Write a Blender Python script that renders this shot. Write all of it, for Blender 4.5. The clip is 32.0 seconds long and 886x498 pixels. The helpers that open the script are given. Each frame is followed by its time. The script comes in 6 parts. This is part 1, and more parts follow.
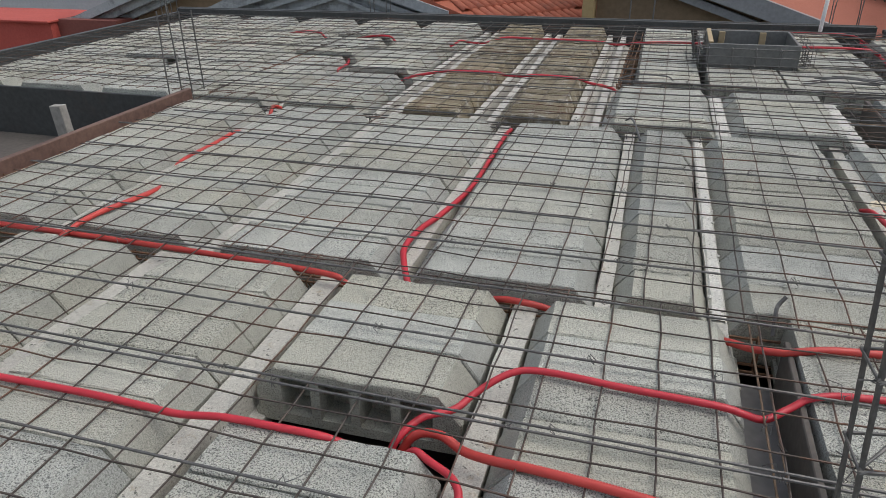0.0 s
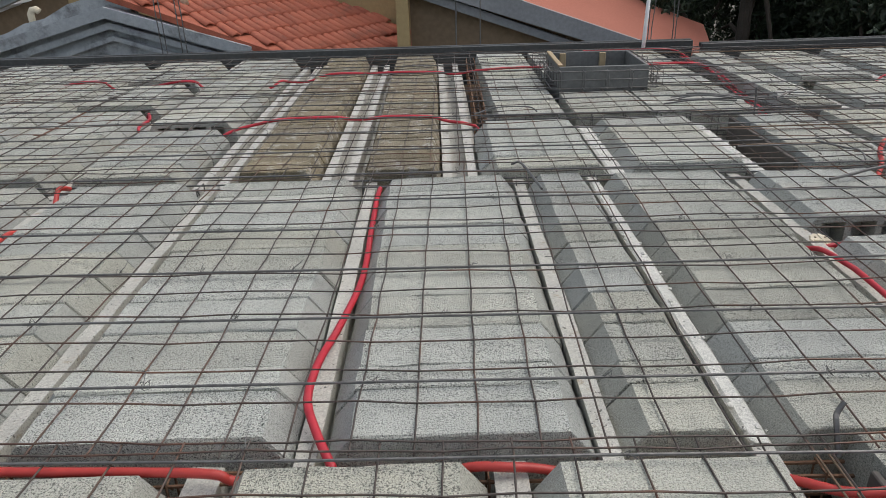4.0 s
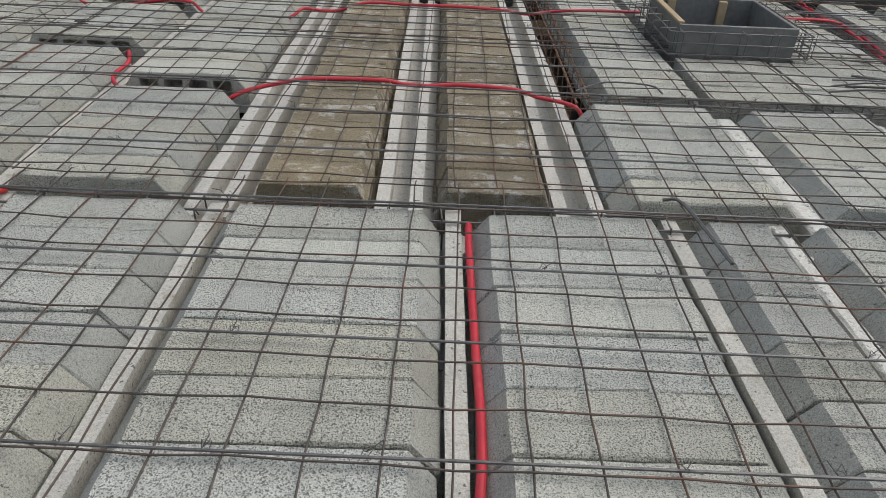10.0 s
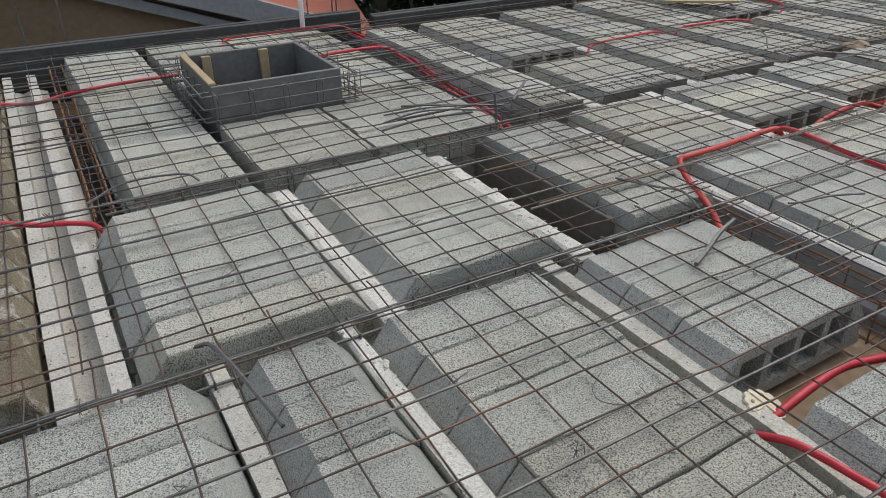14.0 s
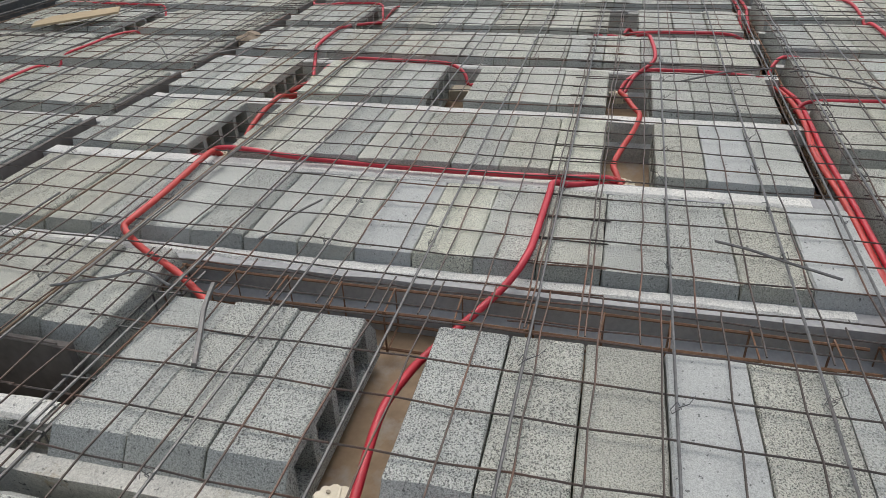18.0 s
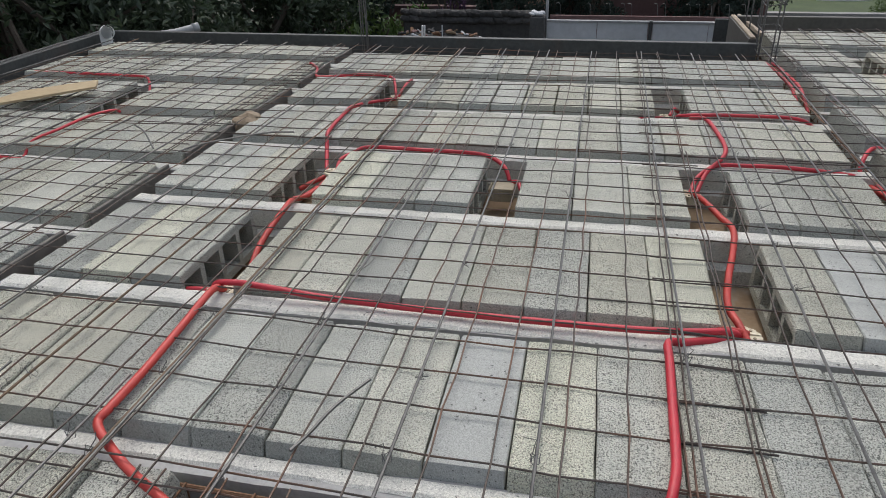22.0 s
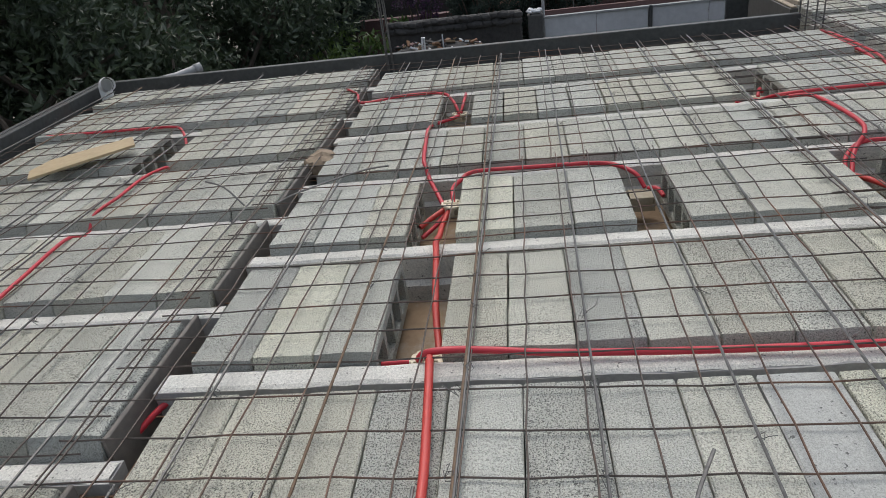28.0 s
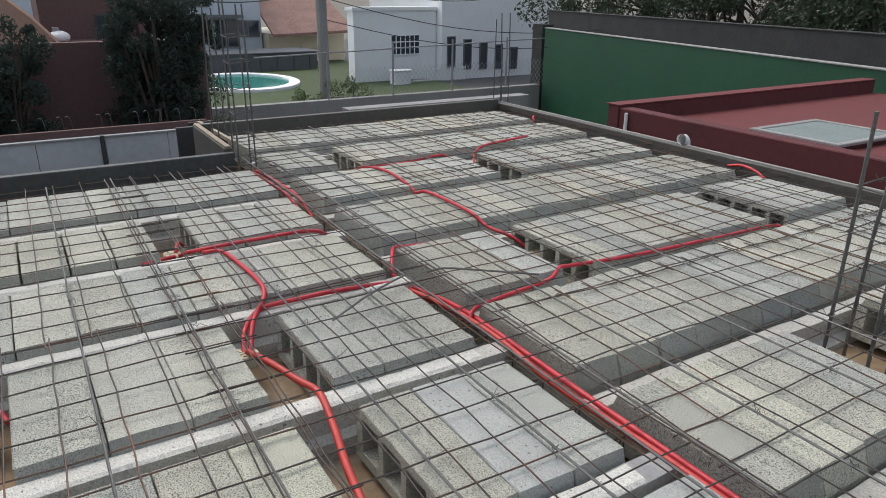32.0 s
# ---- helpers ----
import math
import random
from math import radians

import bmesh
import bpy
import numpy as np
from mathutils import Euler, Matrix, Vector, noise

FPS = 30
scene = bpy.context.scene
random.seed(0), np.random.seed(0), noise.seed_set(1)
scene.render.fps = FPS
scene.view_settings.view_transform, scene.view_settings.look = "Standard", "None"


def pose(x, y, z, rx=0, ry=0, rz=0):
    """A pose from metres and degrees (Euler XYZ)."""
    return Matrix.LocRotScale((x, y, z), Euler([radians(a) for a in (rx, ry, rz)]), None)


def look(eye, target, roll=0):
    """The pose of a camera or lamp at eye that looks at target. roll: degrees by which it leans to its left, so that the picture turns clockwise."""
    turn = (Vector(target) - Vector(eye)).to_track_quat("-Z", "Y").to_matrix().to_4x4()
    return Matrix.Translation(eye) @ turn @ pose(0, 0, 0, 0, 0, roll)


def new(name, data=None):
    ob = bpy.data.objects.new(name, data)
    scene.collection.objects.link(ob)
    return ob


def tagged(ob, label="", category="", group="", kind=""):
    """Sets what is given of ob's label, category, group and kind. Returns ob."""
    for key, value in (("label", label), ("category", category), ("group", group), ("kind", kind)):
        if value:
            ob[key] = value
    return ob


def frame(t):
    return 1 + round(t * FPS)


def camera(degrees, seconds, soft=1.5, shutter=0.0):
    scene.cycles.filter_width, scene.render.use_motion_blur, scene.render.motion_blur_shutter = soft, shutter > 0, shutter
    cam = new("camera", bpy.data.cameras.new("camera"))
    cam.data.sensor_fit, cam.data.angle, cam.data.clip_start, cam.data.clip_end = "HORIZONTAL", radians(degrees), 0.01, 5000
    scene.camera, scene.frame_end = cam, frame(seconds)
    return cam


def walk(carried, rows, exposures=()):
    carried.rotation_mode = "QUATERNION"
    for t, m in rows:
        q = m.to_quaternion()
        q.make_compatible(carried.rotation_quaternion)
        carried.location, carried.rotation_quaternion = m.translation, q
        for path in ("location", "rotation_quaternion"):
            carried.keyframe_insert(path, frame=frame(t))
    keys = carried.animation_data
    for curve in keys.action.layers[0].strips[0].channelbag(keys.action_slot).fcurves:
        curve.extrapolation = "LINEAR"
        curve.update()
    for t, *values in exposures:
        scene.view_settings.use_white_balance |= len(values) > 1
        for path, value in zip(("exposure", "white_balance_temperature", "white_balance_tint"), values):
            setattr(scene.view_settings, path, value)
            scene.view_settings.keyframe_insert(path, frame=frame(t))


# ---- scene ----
cam = camera(65.0, 32.0, soft=0.5)
PATH = [
    (0, (0.268, -0.031, 1.16), (-0.274, 1.677, 0.273), -1.0),
    (0.5, (0.237, -0.027, 1.17), (-0.169, 1.764, 0.378), 0.1),
    (1, (0.217, 0.033, 1.133), (-0.125, 1.869, 0.419), -0.4),
    (1.5, (0.196, 0.058, 1.093), (-0.061, 1.906, 0.373), 0.5),
    (2, (0.157, 0.186, 1.087), (-0.114, 1.998, 0.286), 0.6),
    (2.5, (0.115, 0.36, 1.091), (-0.202, 2.175, 0.314), 0.4),
    (3, (-0.001, 0.484, 1.084), (-0.163, 2.307, 0.278), -1.4),
    (3.5, (-0.15, 0.542, 1.094), (-0.224, 2.355, 0.253), -3.2),
    (4, (-0.202, 0.706, 1.102), (-0.233, 2.523, 0.267), -1.8),
    (4.5, (-0.191, 0.883, 1.123), (-0.192, 2.72, 0.332), -1.7),
    (6.5, (-0.332, 1.312, 1.198), (-0.038, 3.037, 0.229), -1.4),
    (7, (-0.375, 1.604, 1.191), (-0.181, 3.35, 0.234), -0.7),
    (7.5, (-0.411, 1.738, 1.186), (-0.396, 3.466, 0.179), -1.9),
    (8, (-0.5, 1.82, 1.156), (-0.492, 3.548, 0.149), -3.0),
    (8.5, (-0.57, 1.882, 1.122), (-0.531, 3.586, 0.076), 0.8),
    (9, (-0.618, 1.905, 1.127), (-0.606, 3.618, 0.094), 0.1),
    (9.5, (-0.638, 1.924, 1.121), (-0.586, 3.638, 0.091), 1.6),
    (10, (-0.645, 1.961, 1.118), (-0.642, 3.649, 0.046), 2.5),
    (10.5, (-0.614, 2.003, 1.126), (-0.625, 3.69, 0.052), 1.5),
    (11, (-0.598, 2.039, 1.122), (-0.631, 3.731, 0.057), 0.7),
    (11.5, (-0.554, 2.05, 1.116), (-0.566, 3.747, 0.058), -1.0),
    (12, (-0.452, 2.051, 1.106), (-0.344, 3.72, 0.009), -2.1),
    (12.5, (-0.342, 2.097, 1.103), (0.07, 3.743, 0.045), -0.3),
    (13, (-0.223, 2.189, 1.1), (0.387, 3.771, 0.04), -1.8),
    (13.5, (-0.104, 2.361, 1.119), (0.745, 3.858, 0.1), -0.8),
    (15.5, (0.034, 2.646, 1.084), (0.879, 4.212, 0.17), 0.3),
    (16, (0.19, 2.6, 1.155), (1.305, 3.905, 0.128), -2.1),
    (16.5, (0.216, 2.674, 1.181), (1.7, 3.52, 0.14), -2.2),
    (17, (0.235, 2.717, 1.171), (1.907, 3.25, 0.21), -1.3),
    (17.5, (0.245, 2.736, 1.149), (1.959, 3.149, 0.204), -0.5),
    (18, (0.389, 2.745, 1.132), (2.042, 3.196, 0.099), -2.1),
    (18.5, (0.579, 2.753, 1.144), (2.235, 3.265, 0.146), -2.5),
    (19, (0.639, 2.751, 1.153), (2.312, 3.237, 0.171), -1.6),
    (19.5, (0.663, 2.788, 1.155), (2.353, 3.271, 0.2), -2.0),
    (20, (0.698, 2.903, 1.16), (2.416, 3.33, 0.23), -1.9),
    (20.5, (0.725, 3.004, 1.156), (2.441, 3.372, 0.197), -1.7),
    (21, (0.793, 3.069, 1.141), (2.484, 3.419, 0.131), -0.8),
    (21.5, (0.942, 3.153, 1.139), (2.666, 3.543, 0.204), -1.7),
    (22, (1.016, 3.201, 1.162), (2.744, 3.6, 0.237), -1.4),
    (22.5, (1.046, 3.354, 1.178), (2.836, 3.661, 0.339), -1.8),
    (23, (1.061, 3.499, 1.179), (2.83, 3.907, 0.341), -3.5),
    (23.5, (1.09, 3.621, 1.154), (2.818, 4.13, 0.285), -3.1),
    (24, (1.163, 3.698, 1.146), (2.797, 4.362, 0.204), -4.8),
    (24.5, (1.23, 3.787, 1.156), (2.849, 4.473, 0.203), -4.6),
    (25, (1.212, 3.892, 1.144), (2.792, 4.597, 0.14), -6.8),
    (25.5, (1.15, 4.121, 1.168), (2.762, 4.835, 0.223), -8.9),
    (27.5, (1.178, 4.131, 1.173), (2.887, 4.629, 0.26), -8.2),
    (28, (1.202, 4.05, 1.173), (2.959, 4.328, 0.259), -7.6),
    (28.5, (1.229, 3.974, 1.168), (3.003, 3.991, 0.244), -5.3),
    (29, (1.273, 3.87, 1.158), (3.033, 3.697, 0.223), -4.0),
    (29.5, (1.314, 3.723, 1.151), (3.048, 3.34, 0.232), -2.2),
    (30, (1.334, 3.633, 1.158), (3.062, 3.058, 0.33), -0.8),
    (30.5, (1.371, 3.571, 1.167), (3.074, 2.899, 0.361), -1.6),
    (31, (1.54, 3.478, 1.153), (3.165, 2.704, 0.28), 0.8),
    (31.5, (1.699, 3.374, 1.172), (3.299, 2.468, 0.385), 0.2),
    (32, (1.75, 3.304, 1.184), (3.355, 2.339, 0.48), 0.5),
]
walk(cam, [(t, look(eye, target, roll)) for t, eye, target, roll in PATH], exposures=((0, 0.38), (1, 0.46), (2, 0.51), (3, 0.48), (8, 0.47), (9, 0.44), (12.5, 0.35), (16, 0.49), (18.5, 0.51), (21, 0.48), (24, 0.44), (25, 0.40), (28, 0.48), (30, 0.44), (32, 0.60)))

# ---- world, sun ----
world = bpy.data.worlds.new("sky")
scene.world = world
world.use_nodes = True
wn = world.node_tree.nodes
sky = wn.new("ShaderNodeTexSky")
sky.sky_type = "NISHITA"
sky.sun_disc = False
SUN_EL, SUN_AZ = radians(60), radians(75)
sky.sun_elevation, sky.sun_rotation = SUN_EL, SUN_AZ
sky.dust_density = 3.0
# thin cloud: the blue is washed out to a pale grey
veil = wn.new("ShaderNodeHueSaturation")
veil.inputs["Saturation"].default_value = 0.52
world.node_tree.links.new(sky.outputs[0], veil.inputs["Color"])
world.node_tree.links.new(veil.outputs[0], wn["Background"].inputs[0])
wn["Background"].inputs[1].default_value = 0.15
sun = new("sun", bpy.data.lights.new("sun", "SUN"))
sun.data.energy, sun.data.angle, sun.data.color = 0.5, radians(50), (1.0, 0.96, 0.9)
# the sky's rotation turns clockwise from +y
sun_way = Vector((math.sin(SUN_AZ) * math.cos(SUN_EL), math.cos(SUN_AZ) * math.cos(SUN_EL), math.sin(SUN_EL)))
sun.matrix_world = look(sun_way * 50, (0, 0, 0))


# ---- materials ----
def ramp_between(nt, fac, a, b, lo=0.0, hi=1.0):
    r = nt.nodes.new("ShaderNodeValToRGB")
    r.color_ramp.elements[0].position, r.color_ramp.elements[1].position = lo, hi
    r.color_ramp.elements[0].color, r.color_ramp.elements[1].color = (*a, 1), (*b, 1)
    nt.links.new(fac, r.inputs[0])
    return r.outputs[0]


def noise_of(nt, coord, scale, detail=4.0, rough=0.6):
    n = nt.nodes.new("ShaderNodeTexNoise")
    n.inputs["Scale"].default_value, n.inputs["Detail"].default_value, n.inputs["Roughness"].default_value = scale, detail, rough
    nt.links.new(coord, n.inputs["Vector"])
    return n.outputs["Fac"]


def mixed(nt, mode, fac, a, b):
    m = nt.nodes.new("ShaderNodeMix")
    m.data_type, m.blend_type = "RGBA", mode
    for value, socket in ((fac, m.inputs[0]), (a, m.inputs[6]), (b, m.inputs[7])):
        if isinstance(value, (int, float)):
            socket.default_value = value
        elif isinstance(value, tuple):
            socket.default_value = (*value, 1)
        else:
            nt.links.new(value, socket)
    return m.outputs[2]


def surface(name, dark, light, big=1.5, fine=60.0, rough=0.85, metal=0.0, bump=0.3, bump_scale=None, vary=0.0, stain=None, stain_at=(0.55, 0.75),
            stain_scale=2.0, bump_dist=0.004, fine_mix=0.5, pits=0.0, pit_scale=140.0):
    """A rough surface: two scales of noise between two colours, an optional stain, pits and relief."""
    m = bpy.data.materials.new(name)
    m.use_nodes = True
    nt = m.node_tree
    bsdf = nt.nodes["Principled BSDF"]
    bsdf.inputs["Roughness"].default_value, bsdf.inputs["Metallic"].default_value = rough, metal
    co = nt.nodes.new("ShaderNodeTexCoord").outputs["Object"]
    geo = nt.nodes.new("ShaderNodeNewGeometry").outputs["Position"]
    a, b = noise_of(nt, geo, big), noise_of(nt, geo, fine, 2.0)
    add = nt.nodes.new("ShaderNodeMath")
    add.operation = "MULTIPLY_ADD"
    nt.links.new(b, add.inputs[0])
    add.inputs[1].default_value = fine_mix
    half = nt.nodes.new("ShaderNodeMath")
    half.operation = "MULTIPLY"
    nt.links.new(a, half.inputs[0])
    half.inputs[1].default_value = 1 - fine_mix
    nt.links.new(half.outputs[0], add.inputs[2])
    col = ramp_between(nt, add.outputs[0], dark, light, 0.3, 0.7)
    if stain:
        col = mixed(nt, "MIX", ramp_between(nt, noise_of(nt, geo, stain_scale, 5.0, 0.7), (0, 0, 0), (1, 1, 1), *stain_at), col, stain)
    height = b
    info = nt.nodes.new("ShaderNodeObjectInfo").outputs["Random"] if vary else None
    if pits:
        pit = ramp_between(nt, noise_of(nt, geo, pit_scale, 2.0, 0.5), (1 - pits,) * 3, (1, 1, 1), 0.345, 0.52)
        crumb = ramp_between(nt, noise_of(nt, geo, pit_scale * 1.8, 2.0, 0.7), (0.68,) * 3, (1, 1, 1), 0.34, 0.62)
        spots = mixed(nt, "MULTIPLY", 1.0, pit, crumb)
        hole = ramp_between(nt, noise_of(nt, geo, pit_scale * 0.4, 2.0, 0.6), (0.3,) * 3, (1, 1, 1), 0.29, 0.345)
        spots = mixed(nt, "MULTIPLY", 1.0, spots, hole)
        if vary:
            # some pieces are pressed smoother than others
            spots = mixed(nt, "MIX", ramp_between(nt, info, (0.45,) * 3, (0.0,) * 3, 0.02, 0.35), spots, (0.8, 0.8, 0.8))
        col = mixed(nt, "MULTIPLY", 1.0, col, spots)
        height = mixed(nt, "MULTIPLY", 1.0, b, spots)
    if vary:
        wn1 = nt.nodes.new("ShaderNodeTexWhiteNoise")
        wn1.noise_dimensions = "1D"
        nt.links.new(info, wn1.inputs["W"])
        col = mixed(nt, "MULTIPLY", 1.0, col, ramp_between(nt, wn1.outputs["Value"], (1 - vary,) * 3, (1, 1, 1)))
        tone = nt.nodes.new("ShaderNodeSeparateColor")
        nt.links.new(wn1.outputs["Color"], tone.inputs[0])
        col = mixed(nt, "MULTIPLY", 1.0, col, ramp_between(nt, tone.outputs[1], (0.972, 0.99, 1.0), (1.0, 0.98, 0.905)))
    nt.links.new(col, bsdf.inputs["Base Color"])
    if bump:
        bp = nt.nodes.new("ShaderNodeBump")
        bp.inputs["Strength"].default_value, bp.inputs["Distance"].default_value = bump, bump_dist
        nt.links.new(height, bp.inputs["Height"])
        nt.links.new(bp.outputs[0], bsdf.inputs["Normal"])
    return m


M_BLOCK = surface("light_block_concrete", (0.53, 0.533, 0.472), (0.83, 0.83, 0.735), big=4, fine=170, bump=1.0, vary=0.2, pits=0.73, pit_scale=235, bump_dist=0.006, fine_mix=0.5)
M_BLOCK_OLD = surface("brown_weathered_concrete", (0.22, 0.183, 0.12), (0.51, 0.43, 0.29), big=6, fine=120, bump=0.9, vary=0.3, pits=0.6, pit_scale=260, stain=(0.64, 0.60, 0.52), stain_at=(0.54, 0.62), stain_scale=11, bump_dist=0.006)
M_BLOCK_DIM = surface("bluish_block_concrete", (0.465, 0.468, 0.42), (0.735, 0.738, 0.66), big=4, fine=170, bump=1.0, vary=0.2, pits=0.73, pit_scale=235, bump_dist=0.006, fine_mix=0.5)
# darker than the tops: shade on the block sides is put into the colour
M_BLOCK_SIDE = surface("moulded_shaded_block_concrete", (0.36, 0.365, 0.33), (0.55, 0.555, 0.50), big=5, fine=150, bump=0.7, vary=0.15, pits=0.42, pit_scale=235, bump_dist=0.005)
M_JOIST = surface("cast_joist_concrete", (0.48, 0.465, 0.405), (0.67, 0.655, 0.58), big=4, fine=90, bump=0.4, stain=(0.42, 0.36, 0.26), stain_at=(0.58, 0.72), stain_scale=14, pits=0.2, pit_scale=150)
# the web's shade is put into this darker grey
M_JOIST_GREY = surface("smooth_shaded_joist_concrete", (0.27, 0.27, 0.262), (0.42, 0.415, 0.40), big=3, fine=60, bump=0.2, rough=0.7, stain=(0.42, 0.41, 0.38), stain_at=(0.62, 0.72), stain_scale=6)
M_JOIST_PALE = surface("pale_joist_concrete", (0.49, 0.475, 0.42), (0.72, 0.70, 0.63), big=5, fine=90, bump=0.5, stain=(0.40, 0.37, 0.32), stain_at=(0.58, 0.72), stain_scale=10, pits=0.22, pit_scale=150)
M_MORTAR = surface("pale_mortar", (0.62, 0.61, 0.55), (0.84, 0.825, 0.75), big=5, fine=110, bump=0.5, stain=(0.46, 0.44, 0.40), stain_at=(0.64, 0.76), stain_scale=12, pits=0.25, pit_scale=170)
M_WIRE = surface("dull_steel_wire", (0.058, 0.048, 0.041), (0.115, 0.094, 0.08), big=3, fine=40, rough=0.6, metal=0.5, bump=0.1, stain=(0.2, 0.1, 0.06), stain_at=(0.5, 0.7), stain_scale=1.6)
M_BAR = surface("dark_rebar_steel", (0.09, 0.088, 0.084), (0.20, 0.195, 0.185), big=4, fine=60, rough=0.55, metal=0.6, bump=0.2, stain=(0.12, 0.07, 0.045), stain_at=(0.6, 0.85), stain_scale=2)
M_RUST = surface("rusty_steel", (0.12, 0.066, 0.038), (0.27, 0.15, 0.085), big=5, fine=70, rough=0.85, metal=0.2, bump=0.3)
M_FORM = surface("dark_form_steel", (0.040, 0.042, 0.041), (0.082, 0.086, 0.083), big=2, fine=30, rough=0.55, metal=0.3, bump=0.15, stain=(0.085, 0.062, 0.052), stain_at=(0.55, 0.78), stain_scale=1.5)
M_FORM_RUST = surface("rusty_form_steel", (0.09, 0.05, 0.04), (0.20, 0.12, 0.09), big=2, fine=30, rough=0.7, metal=0.2, bump=0.2)
M_PLY = surface("wet_plywood", (0.21, 0.14, 0.08), (0.35, 0.245, 0.145), big=3, fine=25, rough=0.7, bump=0.15, stain=(0.34, 0.30, 0.25), stain_at=(0.52, 0.72), stain_scale=7)
M_BOARD = surface("tan_board", (0.33, 0.25, 0.14), (0.44, 0.34, 0.2), big=3, fine=30, rough=0.7, bump=0.15)
M_TUBE = surface("red_corrugated_plastic", (0.43, 0.021, 0.034), (0.57, 0.037, 0.053), big=3, fine=20, rough=0.42, bump=0.05, stain=(0.66, 0.13, 0.11), stain_at=(0.6, 0.85), stain_scale=3)
M_TUBE_O = surface("orange_corrugated_plastic", (0.44, 0.042, 0.034), (0.56, 0.062, 0.048), big=3, fine=20, rough=0.42, bump=0.05)
M_CREAM = surface("cream_box_plastic", (0.56, 0.49, 0.35), (0.70, 0.63, 0.47), big=8, fine=60, rough=0.5, bump=0.1)
M_PVC = surface("white_pvc", (0.72, 0.72, 0.70), (0.84, 0.84, 0.82), big=4, fine=30, rough=0.4, bump=0.03)
M_GREYPVC = surface("grey_pvc", (0.28, 0.285, 0.28), (0.38, 0.385, 0.38), big=4, fine=30, rough=0.5, bump=0.05)
M_DIRTYPVC = surface("dirty_white_pvc", (0.30, 0.30, 0.285), (0.44, 0.44, 0.42), big=6, fine=30, rough=0.5, bump=0.05, stain=(0.3, 0.28, 0.25), stain_at=(0.6, 0.75), stain_scale=14)
M_PANEL = surface("pale_grey_panel", (0.42, 0.435, 0.44), (0.56, 0.575, 0.58), big=1, fine=15, rough=0.6, bump=0.1)
M_GROUND = surface("bare_ground", (0.09, 0.08, 0.06), (0.2, 0.18, 0.14), big=0.3, fine=8, bump=0.4)
M_SHADE = surface("shade_toned_concrete", (0.16, 0.155, 0.15), (0.28, 0.27, 0.26), big=1, fine=20, bump=0.3)


# ---- mesh helpers ----
def mesh_of(name, bm, material, smooth=False):
    me = bpy.data.meshes.new(name)
    bm.to_mesh(me)
    bm.free()
    for m in material if isinstance(material, (list, tuple)) else [material]:
        me.materials.append(m)
    if smooth:
        me.shade_smooth()
    return me


def part(name, bm, material, parent=None, label="", smooth=False, kind=""):
    """Links a bmesh or a mesh as one object under a thing or a part."""
    me = bm if isinstance(bm, bpy.types.Mesh) else mesh_of(name, bm, material, smooth)
    ob = new(name, me)
    if parent is not None:
        ob.parent = parent
    return tagged(ob, label, kind=kind)


def thing(name, label, category, at=(0, 0, 0), turn=0.0, group="", kind=""):
    ob = new(name)
    ob.empty_display_size = 0.1
    ob.matrix_basis = pose(*at, 0, 0, turn)
    return tagged(ob, label, category, group, kind)


def box(bm, x0, y0, z0, x1, y1, z1, bevel=0.0):
    """A box between two corners, its edges rounded a little."""
    vs = bmesh.ops.create_cube(bm, size=1.0)["verts"]
    for v in vs:
        v.co = Vector(((x0 + x1) / 2 + v.co.x * (x1 - x0), (y0 + y1) / 2 + v.co.y * (y1 - y0), (z0 + z1) / 2 + v.co.z * (z1 - z0)))
    if bevel:
        edges = list({e for v in vs for e in v.link_edges})
        bmesh.ops.bevel(bm, geom=edges, offset=bevel, segments=1, affect="EDGES")
    return bm


def boxed(*corners, bevel=0.0):
    return box(bmesh.new(), *corners, bevel=bevel)


def sweep(points, radius, sides=6, ridge=0.0, pitch=0.0, bm=None, closed_ends=True):
    """A round bar along points; ridge makes every other ring narrower, as on corrugated pipe."""
    bm = bm or bmesh.new()
    pts = [Vector(p) for p in points]
    if pitch:
        fine = [pts[0]]
        for a, b in zip(pts, pts[1:]):
            n = max(1, round((b - a).length / pitch))
            fine += [a.lerp(b, k / n) for k in range(1, n + 1)]
        pts = fine
    rings, up = [], None
    for i, p in enumerate(pts):
        way = (pts[min(i + 1, len(pts) - 1)] - pts[max(i - 1, 0)]).normalized()
        if up is None:
            up = way.orthogonal().normalized()
        side = way.cross(up).normalized()
        up = side.cross(way).normalized()
        r = radius * (1 - ridge * (i % 2))
        rings.append([bm.verts.new(p + (side * math.cos(2 * math.pi * k / sides) + up * math.sin(2 * math.pi * k / sides)) * r) for k in range(sides)])
    for a, b in zip(rings, rings[1:]):
        for k in range(sides):
            bm.faces.new((a[k], a[(k + 1) % sides], b[(k + 1) % sides], b[k]))
    if closed_ends:
        bm.faces.new(rings[0][::-1])
        bm.faces.new(rings[-1])
    return bm


def smooth_line(points, steps=6):
    """A Catmull-Rom line through points."""
    p = [Vector(q) for q in points]
    p = [p[0] * 2 - p[1], *p, p[-1] * 2 - p[-2]]
    out = []
    for a, b, c, d in zip(p, p[1:], p[2:], p[3:]):
        for k in range(steps):
            t = k / steps
            out.append(0.5 * ((2 * b) + (c - a) * t + (2 * a - 5 * b + 4 * c - d) * t * t + (3 * b - a - 3 * c + d) * t ** 3))
    return out + [p[-2]]


# ---- floor: joists and filler blocks ----
TOP, JOIST_TOP, SOFFIT = 0.0, -0.085, -0.20
LEAN_DEG = 1.0
BLOCK = 0.2


